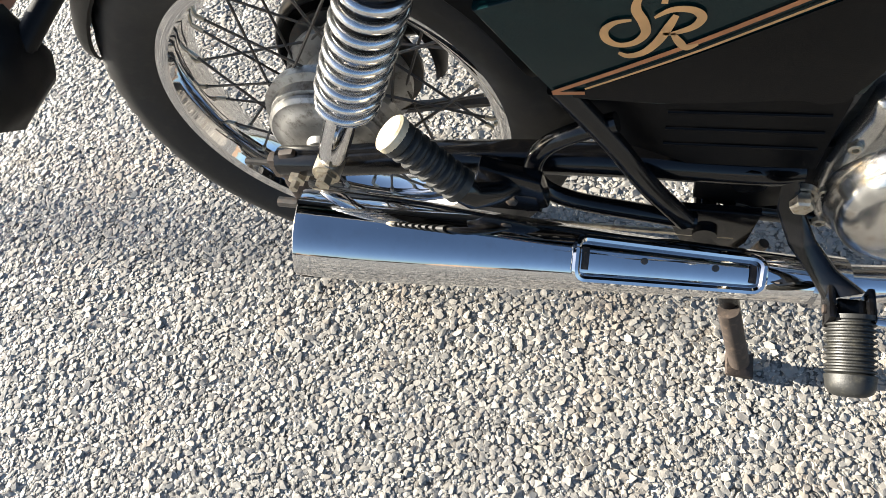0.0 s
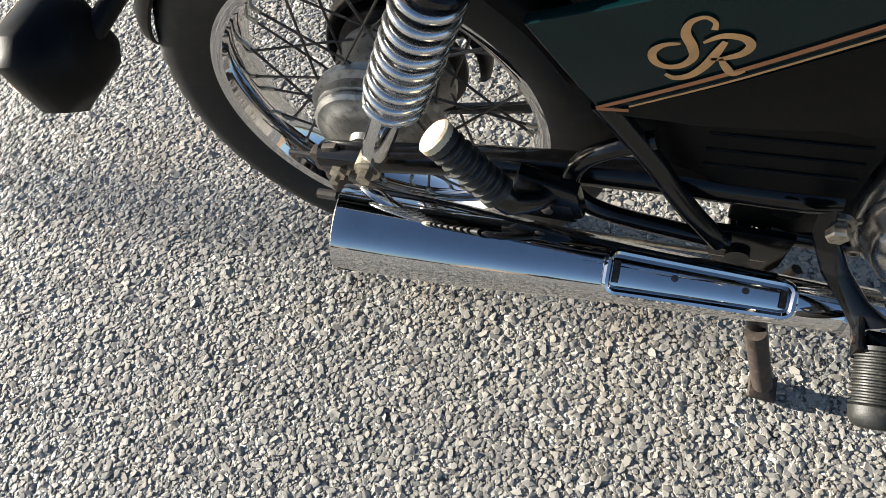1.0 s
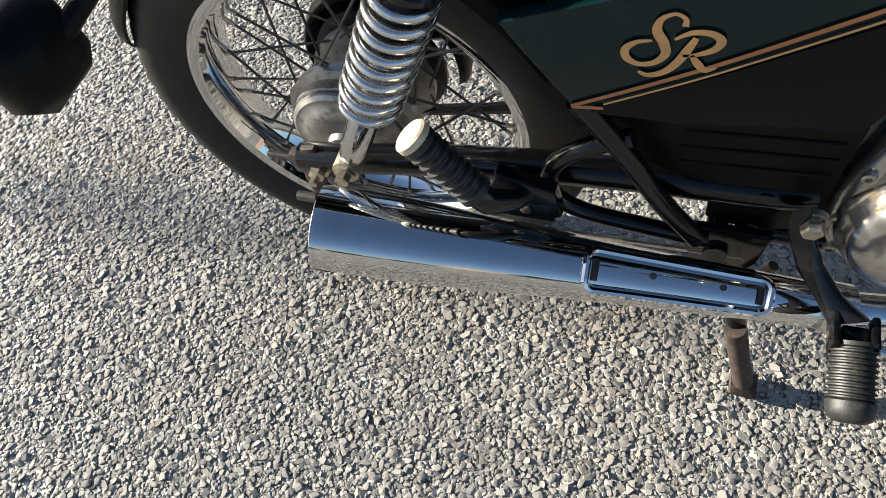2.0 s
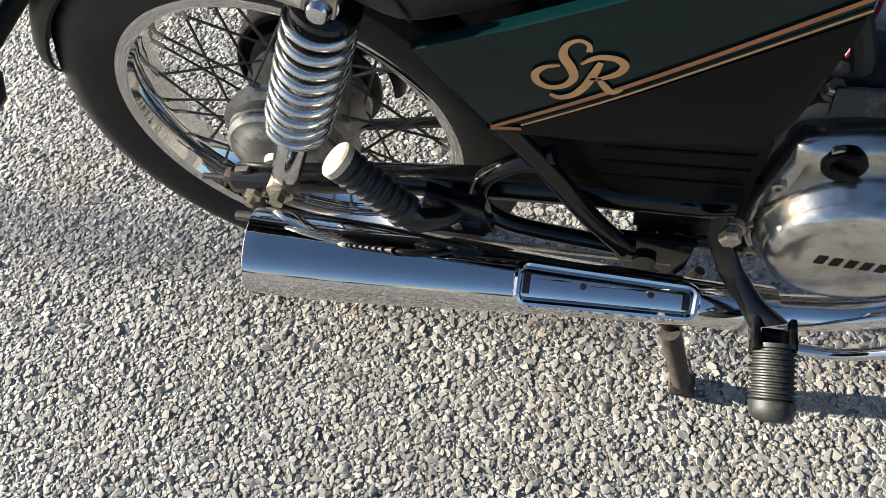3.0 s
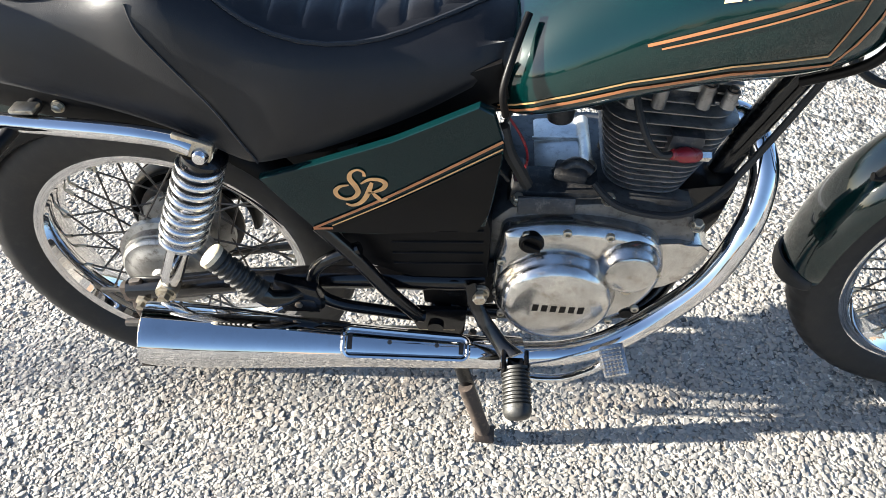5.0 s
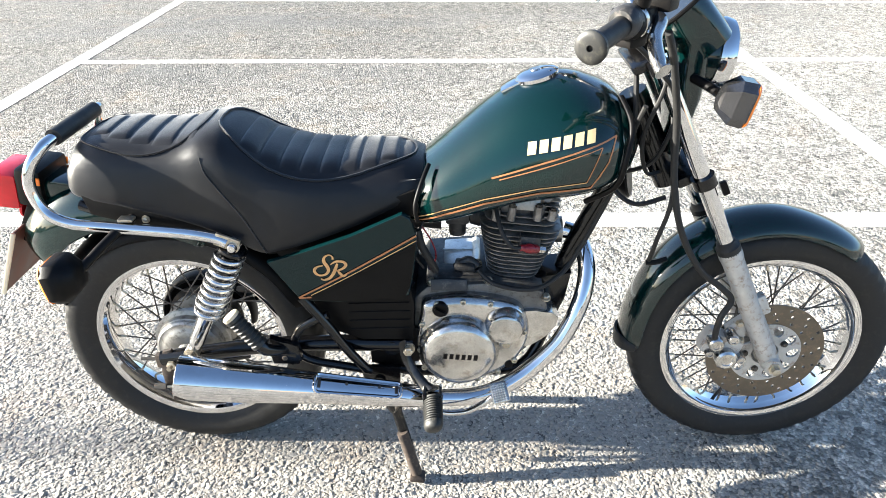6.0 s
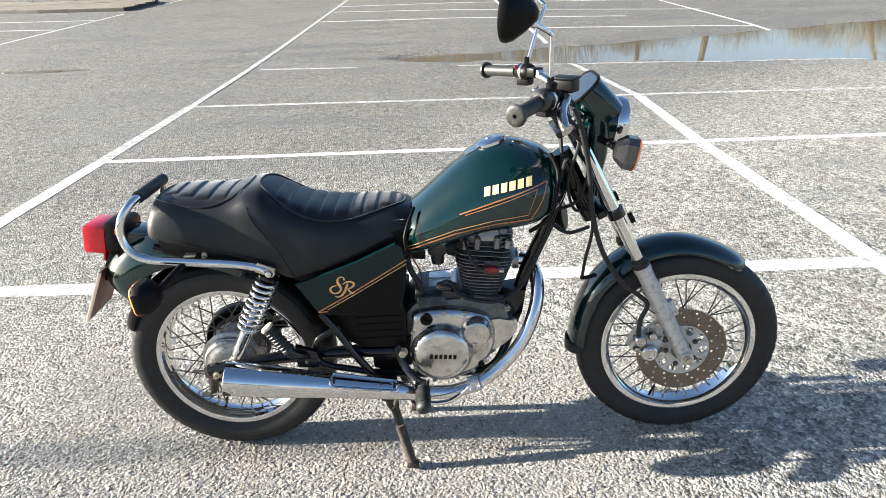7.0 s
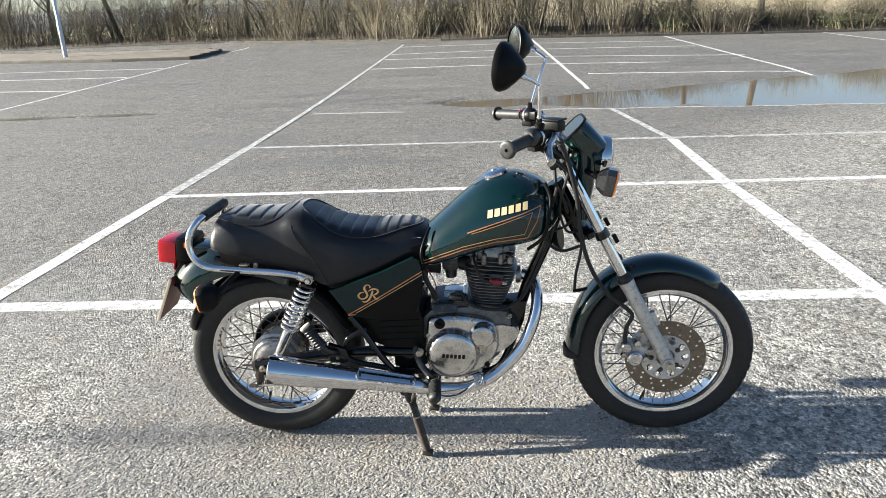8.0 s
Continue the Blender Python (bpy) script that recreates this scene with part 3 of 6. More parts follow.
def make_hedge():
    """A loose bare hedge: bushes of stems and arching shoots with brambles, uneven and full of gaps."""
    r = random.Random(5)
    stems, green = bmesh.new(), bmesh.new()
    at = 0.02
    while at < 0.93:
        x0, y0 = along_hedge(at)
        low = 1.25 if x0 < 5.5 else 0.45
        spread, tall0 = r.uniform(0.35, 0.9), r.uniform(1.3, 3.6) * low
        y0 += r.gauss(0.9, 0.45)
        leafy = r.random()
        thick_stem = r.random() < 0.35 and x0 < 4.5
        for i in range(r.randint(70, 130)):
            x, y = x0 + r.gauss(0, spread * 0.45), y0 + r.gauss(0, 0.3)
            p = Vector((x, y, ground_z(x, min(y, 29)) + 0.05))
            lean = (x - x0) / spread
            way = Vector((0.35 * lean + r.gauss(0, 0.22), r.gauss(0, 0.25), 1)).normalized()
            tall = tall0 * r.uniform(0.35, 1.15)
            bend = Vector((0.3 * lean + r.gauss(0, 0.3), r.gauss(0, 0.3), -0.15))
            pts = [p, p + way * tall * 0.5, p + way * tall + bend * tall * 0.4]
            rad = 0.055 if (i == 0 and thick_stem) else r.choice((0.004, 0.005, 0.006, 0.008, 0.011, 0.016))
            add_tube(stems, smooth_path(pts, 3), [rad * (1 - 0.7 * k / 6) for k in range(7)], 5 if rad > 0.02 else 3, cap=False)
            for _ in range(4):
                q = pts[1].lerp(pts[2], r.random())
                add_tube(stems, [q, q + Vector((r.gauss(0, 0.25), r.gauss(0, 0.2), r.gauss(0.12, 0.2)))], [min(rad, 0.010) * 0.55, 0.0015], 3, cap=False)
            for _ in range(int(24 * max(0.0, leafy - 0.5))):
                q = pts[0].lerp(pts[1], r.random() * 1.6) + Vector((r.gauss(0, 0.14), r.gauss(0, 0.12), 0))
                u, v = Vector((r.gauss(0, 1), r.gauss(0, 1), r.gauss(0, 1))).normalized() * 0.036, Vector((r.gauss(0, 1), r.gauss(0, 1), r.gauss(0, 1))).normalized() * 0.026
                green.faces.new([green.verts.new(q + w) for w in (u, v, -u, -v)])
        at += r.uniform(0.30, 0.85) / 85
    hedge = thing("hedge", "straggly leafless hedge with green brambles along the car park", "hedge", kind="stuff")
    part("stems", stems, twig, hedge, "", False)
    part("brambles", green, ivy, hedge, "", False)
    blades = bmesh.new()
    for i in range(14000):
        x, y = along_hedge(r.uniform(0.05, 0.9))
        y += r.gauss(0.25, 0.35)
        p = Vector((x, y, ground_z(x, min(y, 29)) + 0.03))
        tip = p + Vector((r.gauss(0, 0.08), r.gauss(0, 0.08), r.uniform(0.08, 0.45)))
        s = Vector((0.008, r.uniform(-0.006, 0.006), 0))
        blades.faces.new([blades.verts.new(q) for q in (p - s, p + s, tip)])
    tagged(part("verge_grass", blades, dead_grass, None, "", False), "dry tufts of grass and litter at the hedge foot", "grass", kind="stuff")


make_hedge()


def make_far_trees():
    """The far edge of the car park behind the camera: a low wood with an uneven top."""
    r = random.Random(9)
    bm = bmesh.new()
    rows = []
    for i in range(161):
        a = radians(190 + 160 * i / 160)
        d = 75 + 6 * math.sin(i * 0.31)
        top = 4.0 + 1.6 * math.sin(i * 0.21) + 1.2 * math.sin(i * 0.83 + 1) + r.uniform(-0.7, 0.7)
        rows.append([(d * math.cos(a), d * math.sin(a), -0.5), (d * math.cos(a), d * math.sin(a), 1.2), ((d + 1.5) * math.cos(a), (d + 1.5) * math.sin(a), top), ((d + 4) * math.cos(a), (d + 4) * math.sin(a), top * 0.8)])
    k = Mat("far_bare_wood")
    k.set(Base_Color=k.mix(k.noise(0.5, 4), (0.10, 0.07, 0.05), (0.20, 0.14, 0.10)), Roughness=0.95)
    tagged(part("backdrop", loft(rows, cap=False, closed=False), k.m, None, ""), "distant brown wood closing the car park", "woods", kind="structure")


make_far_trees()


# ---- the motorcycle ----
bike = thing("motorcycle", "dark green and chrome small roadster motorcycle parked on its centre stand", "motorcycle")
RA, FA = Vector((-0.004, 0.0, 0.302)), Vector((1.324, 0.0, 0.302))


def sgn_pow(v, p):
    return math.copysign(abs(v) ** p, v)


def oval(x, zt, zb, hy, zw, nt=2.3, nb=3.0, n=40, y=0.0):
    """A ring across the machine at x: top zt, bottom zb, half width hy, widest at zw."""
    out = []
    for k in range(n):
        a = 2 * math.pi * k / n
        c, s = math.cos(a), math.sin(a)
        p = 2 / (nt if s >= 0 else nb)
        out.append(Vector((x, y + hy * sgn_pow(c, p), zw + ((zt - zw) if s >= 0 else (zw - zb)) * sgn_pow(s, p))))
    return out


def lerp_table(table, x):
    """Smooth value of a table of (x, value) rows at x."""
    xs = [r[0] for r in table]
    if x <= xs[0]:
        return table[0][1]
    for i in range(len(table) - 1):
        if x <= xs[i + 1]:
            t = (x - xs[i]) / (xs[i + 1] - xs[i])
            a = table[max(i - 1, 0)]
            b, c = table[i], table[i + 1]
            d = table[min(i + 2, len(table) - 1)]
            mb = (c[1] - a[1]) / (c[0] - a[0]) * (c[0] - b[0])
            mc = (d[1] - b[1]) / (d[0] - b[0]) * (c[0] - b[0])
            return (2 * t ** 3 - 3 * t * t + 1) * b[1] + (t ** 3 - 2 * t * t + t) * mb + (3 * t * t - 2 * t ** 3) * c[1] + (t ** 3 - t * t) * mc
    return table[-1][1]


# wheels
def tyre_mesh(c, r_bead, r_out, half, blocks):
    """A tyre with a rounded carcass and notched shoulder blocks."""
    bm, segs = bmesh.new(), blocks * 4
    h = r_out - r_bead
    prof = [(-0.70, 0.0, 0), (-0.77, 0.05, 0), (-0.90, 0.22, 0), (-1.0, 0.45, 0), (-0.985, 0.60, 0), (-0.93, 0.72, 0), (-0.88, 0.80, 1), (-0.66, 0.915, 2), (-0.40, 0.972, 3), (-0.15, 0.997, 4)]
    prof = prof + [(-a, b, g) for a, b, g in prof[::-1]]
    rings = []
    for k in range(segs):
        a = 2 * math.pi * k / segs
        ring = []
        for w, (off, up, groove) in enumerate(prof):
            r = r_bead + h * up
            shift = k + (2 if off > 0 else 0) + groove // 2
            if groove in (1, 2, 3) and shift % 4 == 0:
                r -= 0.0045
            if groove == 4:
                r -= 0.0 if k % 2 else 0.002
            ring.append(bm.verts.new((c.x + r * math.cos(a), c.y + half * off, c.z + r * math.sin(a))))
        rings.append(ring)
    n = len(prof)
    for k in range(segs):
        p, q = rings[k], rings[(k + 1) % segs]
        for w in range(n):
            bm.faces.new((p[w], p[(w + 1) % n], q[(w + 1) % n], q[w]))
    return bm


def make_wheel(name, c, r_rim, half_rim, r_tyre, half_tyre, hub_r, hub_half, label):
    """Chrome rim with laced dark spokes, hub and tyre."""
    w = half_rim
    prof = [(-w, r_rim - 0.006), (-w, r_rim), (-w + 0.004, r_rim), (-w + 0.006, r_rim - 0.010), (-w + 0.013, r_rim - 0.013), (-0.012, r_rim - 0.021), (0.012, r_rim - 0.021),
            (w - 0.013, r_rim - 0.013), (w - 0.006, r_rim - 0.010), (w - 0.004, r_rim), (w, r_rim), (w, r_rim - 0.006), (w - 0.003, r_rim - 0.014), (w - 0.011, r_rim - 0.018),
            (0.013, r_rim - 0.027), (-0.013, r_rim - 0.027), (-w + 0.011, r_rim - 0.018), (-w + 0.003, r_rim - 0.014)]
    wheel = part(name, lathe(prof, c, segs=96, closed=True), chrome, bike, label)
    part("tyre", tyre_mesh(c, r_rim - 0.002, r_tyre, half_tyre, 54), rubber, wheel, "worn black road tyre with notched tread")
    r_in, count = r_rim - 0.025, 36
    spoke = nipple = None
    for i in range(count):
        side = -1 if i % 2 else 1
        swing = (1 if (i // 2) % 2 else -1) * radians(62)
        a = 2 * math.pi * (i + 0.5) / count
        p = c + Vector((hub_r * math.cos(a + swing), side * hub_half, hub_r * math.sin(a + swing)))
        q = c + Vector((r_in * math.cos(a), side * 0.006, r_in * math.sin(a)))
        way = q - p
        m = Matrix.Translation(p) @ way.to_track_quat("Z", "Y").to_matrix().to_4x4()
        if spoke is None:
            spoke = part("spoke", rod((0, 0, 0), (0, 0, way.length), 0.0019, None, 6), dark_steel, wheel)
            nip = lathe([(0, 0), (0, 0.0032), (0.014, 0.0026), (0.014, 0)], (0, 0, 0), (0, 0, 1), 8)
            nipple = part("nipple", nip, zinc, wheel)
            spoke.matrix_basis = m
            nipple.matrix_basis = m @ pose(0, 0, way.length - 0.015)
        else:
            share(spoke, m)
            share(nipple, m @ pose(0, 0, way.length - 0.015))
    part("valve", rod(c + Vector((-0.06, 0.0, -r_in + 0.012)), c + Vector((-0.05, -0.006, -r_in + 0.045)), 0.004, 0.0035, 10), rubber, wheel)
    return wheel


rear_wheel = make_wheel("rear_wheel", RA, 0.226, 0.041, 0.308, 0.056, 0.072, 0.034, "rear wheel with a chrome rim and dark wire spokes")
hub = lathe([(0.055, 0.0), (0.055, 0.05), (0.046, 0.055), (0.044, 0.083), (0.030, 0.085), (0.026, 0.058), (-0.004, 0.055), (-0.020, 0.066), (-0.026, 0.088), (-0.040, 0.090), (-0.044, 0.080), (-0.056, 0.078), (-0.060, 0.070), (-0.060, 0)], RA, segs=64)
part("hub", hub, cast_alu, rear_wheel, "grey oxidised aluminium drum hub")
plate = lathe([(-0.0615, 0.0), (-0.0615, 0.076), (-0.066, 0.076), (-0.070, 0.071), (-0.070, 0.062), (-0.073, 0.058), (-0.077, 0.040), (-0.080, 0.024), (-0.088, 0.021), (-0.090, 0.014), (-0.090, 0)], RA, segs=56)
part("brake_plate", plate, cast_alu, rear_wheel, "grey aluminium brake drum cover")
sprocket = bmesh.new()
add_lathe(sprocket, [(0.060, 0.045), (0.060, 0.092), (0.066, 0.092), (0.066, 0.045)], RA, segs=84, closed=True)
part("sprocket", sprocket, dark_steel, rear_wheel)

front_wheel = make_wheel("front_wheel", FA, 0.228, 0.031, 0.299, 0.043, 0.045, 0.028, "front wheel with a chrome rim and dark wire spokes")
fhub = lathe([(0.05, 0), (0.05, 0.03), (0.034, 0.034), (0.032, 0.054), (0.024, 0.055), (0.018, 0.030), (-0.018, 0.030), (-0.024, 0.055), (-0.040, 0.056), (-0.044, 0.030), (-0.062, 0.024), (-0.062, 0)], FA, segs=48)
part("hub", fhub, cast_alu, front_wheel, "grey aluminium front hub")


def pierced_ring(c, y, r0, r1, thick, holes):
    """A flat ring with real holes; holes: (x, z, rx, rz, turn, sides)."""
    bm = bmesh.new()

    def loop(pts):
        vs = [bm.verts.new(p) for p in pts]
        return [bm.edges.new((vs[i], vs[(i + 1) % len(vs)])) for i in range(len(vs))]

    edges = []
    for r in (r1, r0):
        edges += loop([(c.x + r * math.cos(a), y, c.z + r * math.sin(a)) for a in (2 * math.pi * k / 72 for k in range(72))])
    for x, z, rx, rz, turn, sides in holes:
        ring = []
        for k in range(sides):
            a = 2 * math.pi * k / sides
            u, v = rx * math.cos(a), rz * math.sin(a)
            ring.append((c.x + x + u * math.cos(turn) - v * math.sin(turn), y, c.z + z + u * math.sin(turn) + v * math.cos(turn)))
        edges += loop(ring)
    bmesh.ops.triangle_fill(bm, edges=edges, use_beauty=True)
    made = bmesh.ops.extrude_face_region(bm, geom=list(bm.faces))
    bmesh.ops.translate(bm, vec=(0, thick, 0), verts=[v for v in made["geom"] if isinstance(v, bmesh.types.BMVert)])
    return bm


drill = []
for i in range(16):
    a = 2 * math.pi * i / 16
    for k, r in enumerate((0.090, 0.106, 0.121)):
        b = a + (k - 1) * 0.10
        drill.append((r * math.cos(b), r * math.sin(b), 0.0042, 0.0042, 0, 8))
part("brake_disc", pierced_ring(FA, -0.064, 0.077, 0.131, 0.004, drill), disc_steel, front_wheel, "drilled steel brake disc with a brown tint", False)
slots = [(0.062 * math.cos(2 * math.pi * i / 10), 0.062 * math.sin(2 * math.pi * i / 10), 0.0150, 0.0110, 2 * math.pi * i / 10 + 0.5, 12) for i in range(10)]
part("disc_carrier", pierced_ring(FA, -0.0655, 0.030, 0.080, 0.005, slots), silver_paint, front_wheel, "pale silver disc carrier with oval openings", False)
for i in range(5):
    a = 2 * math.pi * (i + 0.5) / 5
    hexbolt(FA + Vector((0.046 * math.cos(a), -0.066, 0.046 * math.sin(a))), (0, -1, 0), 0.006, 0.007, dark_steel, front_wheel)


# forks
SHIFT[0] = Vector((-0.013, 0, 0.004))
def fork_x(z):
    return 1.336 - 0.505 * (z - 0.30)


FORK = Vector((-0.505, 0, 1)).normalized()
for side in (-1, 1):
    y = side * 0.092
    leg = part("fork_leg", rod((fork_x(0.55), y, 0.55), (fork_x(0.985), y, 0.985), 0.0165, None, 28), chrome, bike, "chrome upper fork tube")
    base = Vector((fork_x(0.30), y, 0.30))
    low = bmesh.new()
    add_lathe(low, [(-0.018, 0), (-0.018, 0.018), (-0.010, 0.022), (0.04, 0.0225), (0.29, 0.0225), (0.305, 0.0245), (0.318, 0.0245), (0.32, 0.017)], base, FORK, 32)
    add_lathe(low, [(-0.030, 0), (-0.030, 0.019), (0.026, 0.019), (0.030, 0.015), (0.030, 0)], base, (0, 1, 0), 24)
    add_box(low, (0.030, 0.022, 0.05), Matrix.Translation(base + FORK * 0.17 + Vector((0.024, 0, 0.0))) @ pose(0, 0, 0, 0, -26.8, 0), 0.005)
    part("fork_slider", low, silver_paint, leg, "silver painted fork slider, chipped and dirty")
    part("dust_seal", lathe([(0.316, 0.017), (0.316, 0.0245), (0.330, 0.0245), (0.335, 0.020), (0.344, 0.019), (0.346, 0.0165)], base, FORK, 28), rubber, leg, "black rubber dust seal")
    part("axle_nut", lathe([(0, 0), (0, 0.014), (0.004, 0.014), (0.004, 0.010), (0.016, 0.010), (0.018, 0.006), (0.018, 0)], base + Vector((0, side * 0.030, 0)), (0, side, 0), 6), zinc, leg)
    part("reflector_bracket", box((0.014, 0.012, 0.03), pose(fork_x(0.715) + 0.030, y, 0.725, 0, -26.8, 0), 0.003), black_plastic, leg)
for z, mat, label, h in ((0.740, black_paint, "black lower fork clamp", 0.024), (0.965, black_paint, "black top fork clamp", 0.022)):
    c = Vector((fork_x(z), 0, z))
    bm = bmesh.new()
    for s in (-1, 1):
        add_lathe(bm, [(-h / 2, 0.016), (-h / 2, 0.0235), (h / 2, 0.0235), (h / 2, 0.016)], c + Vector((0, s * 0.092, 0)), FORK, 24, True)
    add_box(bm, (0.05, 0.15, h * 0.9), Matrix.Translation(c + Vector((-0.022, 0, -0.008))) @ pose(0, 0, 0, 0, -26.8, 0), 0.008)
    part("fork_clamp", bm, mat, bike, label)
part("steering_head", rod((fork_x(0.70) - 0.062, 0, 0.70), (fork_x(0.89) - 0.062, 0, 0.89), 0.028, None, 28), black_paint, bike)


# front mudguard
SHIFT[0] = Vector((0, 0, 0.002))
def arc_guard(c, table, half, drop, thick, n=46, cross=14):
    """A mudguard round a wheel; table: (angle in degrees, radius)."""
    a0, a1 = table[0][0], table[-1][0]
    rings = []
    for i in range(n + 1):
        t = i / n
        ang = a0 + (a1 - a0) * t
        r = lerp_table(table, ang)
        end = min(1.0, min(t, 1 - t) * n / 2.5)
        hw = half * (0.80 + 0.20 * math.sqrt(end))
        ca, sa = math.cos(radians(ang)), math.sin(radians(ang))
        pts = []
        for lay, sign in ((0, 1), (thick, -1)):
            for k in range(cross + 1)[::sign]:
                u = 2 * k / cross - 1
                y = (hw - lay) * sgn_pow(math.sin(u * math.pi / 2), 0.9)
                rr = r - lay - drop * (1 - math.cos(u * math.pi / 2))
                pts.append(Vector((c.x + rr * ca, c.y + y, c.z + rr * sa)))
        rings.append(pts)
    return loft(rings)


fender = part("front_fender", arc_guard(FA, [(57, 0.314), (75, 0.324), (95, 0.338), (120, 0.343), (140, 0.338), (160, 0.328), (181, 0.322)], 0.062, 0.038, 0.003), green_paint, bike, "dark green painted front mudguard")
flap = arc_guard(FA, [(177, 0.3305), (180, 0.330), (183, 0.3305)], 0.058, 0.036, 0.004, 8)
part("mud_flap", flap, rubber, fender, "black rubber flap below the mudguard")
for s in (-1, 1):
    bm = box((0.018, 0.006, 0.07), pose(1.205, s * 0.066, 0.560, 0, -18, 0), 0.002)
    part("fender_bracket", bm, black_paint, fender)
part("cable_guide", tube([(1.06, -0.075, 0.555), (1.035, -0.085, 0.553), (1.015, -0.085, 0.553)], 0.006, 8), black_plastic, fender)

# front caliper
SHIFT[0] = Vector((-0.013, 0, 0.003))
caliper = part("brake_caliper", box((0.088, 0.044, 0.060), pose(1.220, -0.084, 0.342, 0, 24, 0), 0.014), silver_paint, bike, "silver brake caliper with round piston covers")
for x, z, r, h in ((1.228, 0.322, 0.024, 0.036), (1.200, 0.362, 0.017, 0.034), (1.234, 0.376, 0.013, 0.034), (1.262, 0.318, 0.011, 0.030), (1.192, 0.334, 0.010, 0.028)):
    part("piston_cover", lathe([(0, 0), (0, r), (h - 0.004, r), (h, r * 0.8), (h, r * 0.55), (h - 0.002, r * 0.5), (h - 0.002, 0)], (x, -0.090, z), (0, -1, 0), 22), polished_alu, caliper)
part("caliper_bracket", slab([(1.225, 0.385), (1.262, 0.420), (1.275, 0.400), (1.270, 0.345), (1.245, 0.325)], -0.088, -0.074, 0.003), silver_paint, caliper)
for x, z in ((1.252, 0.400), (1.262, 0.352)):
    hexbolt(Vector((x, -0.088, z)), (0, -1, 0), 0.007, 0.010, zinc, caliper)
part("brake_hose", tube([(1.215, -0.108, 0.352), (1.195, -0.115, 0.375), (1.196, -0.115, 0.43), (1.215, -0.105, 0.470), (1.19, -0.105, 0.50), (1.13, -0.115, 0.555), (1.075, -0.125, 0.65), (1.045, -0.125, 0.76), (1.03, -0.13, 0.88), (1.0, -0.16, 0.99), (0.975, -0.19, 1.045)], 0.0068, 12), rubber, bike, "black rubber brake hose")

# headlamp, cowl and instruments
SHIFT[0] = Vector((-0.022, 0, 0.011))
HL = Vector((1.112, 0, 0.957))
HW = Vector((0.985, 0, -0.12)).normalized()
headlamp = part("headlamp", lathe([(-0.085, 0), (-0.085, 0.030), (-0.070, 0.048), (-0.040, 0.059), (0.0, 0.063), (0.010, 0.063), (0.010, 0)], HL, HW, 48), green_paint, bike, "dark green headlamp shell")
part("headlamp_rim", lathe([(0.010, 0.058), (0.008, 0.067), (0.020, 0.070), (0.036, 0.067), (0.040, 0.062), (0.036, 0.058)], HL, HW, 48), chrome, headlamp, "chrome headlamp rim")
part("reflector", lathe([(0.012, 0.058), (0.0, 0.040), (-0.02, 0.012), (-0.02, 0)], HL, HW, 40), mirror_glass, headlamp)
part("headlamp_glass", lathe([(0.036, 0.059), (0.045, 0.045), (0.051, 0.024), (0.053, 0)], HL, HW, 40), lamp_glass, headlamp, "clear headlamp glass")
cowl_rings = []
for t, (x0, x1, z, hy) in enumerate(((1.062, 1.088, 0.765, 0.042), (1.056, 1.096, 0.83, 0.055), (1.048, 1.106, 0.885, 0.068), (1.044, 1.106, 0.94, 0.078), (1.044, 1.100, 0.985, 0.082), (1.044, 1.094, 1.015, 0.082))):
    xm, hx = (x0 + x1) / 2, (x1 - x0) / 2
    cowl_rings.append([Vector((xm + hx * sgn_pow(math.cos(2 * math.pi * k / 32), 0.55), hy * sgn_pow(math.sin(2 * math.pi * k / 32), 0.55), z)) for k in range(32)])
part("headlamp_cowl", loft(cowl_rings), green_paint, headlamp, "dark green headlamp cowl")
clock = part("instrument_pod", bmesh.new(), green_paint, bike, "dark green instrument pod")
pod = []
D0, D1 = Vector((1.104, 0, 0.982)), Vector((1.039, 0, 1.050))
pod_way = (D1 - D0).normalized()
pod_up = Vector((-pod_way.z, 0, pod_way.x))
for t, hx, hy in ((0.0, 0.046, 0.082), (0.35, 0.048, 0.085), (0.8, 0.049, 0.086), (1.0, 0.048, 0.085)):
    c = D0.lerp(D1, t)
    pod.append([c + pod_up * hx * sgn_pow(math.cos(2 * math.pi * k / 36), 0.6) + Vector((0, hy * sgn_pow(math.sin(2 * math.pi * k / 36), 0.6), 0)) for k in range(36)])
bm = loft(pod)
bm.to_mesh(clock.data)
bm.free()
clock.data.shade_smooth()
clock.data.set_sharp_from_angle(angle=radians(35))
rim = [D1 + pod_way * 0.002 + pod_up * 0.047 * sgn_pow(math.cos(2 * math.pi * k / 36), 0.6) + Vector((0, 0.084 * sgn_pow(math.sin(2 * math.pi * k / 36), 0.6), 0)) for k in range(36)]
part("pod_rim", add_tube(bmesh.new(), rim, 0.0045, 8, True), black_plastic, clock)
face = bmesh.new()
face.faces.new([face.verts.new(D1 + pod_way * 0.004 + (p - D1 - pod_way * 0.002) * 0.94) for p in rim])
part("instrument_glass", face, smoked, clock, "glossy instrument glass reflecting the sky", False)


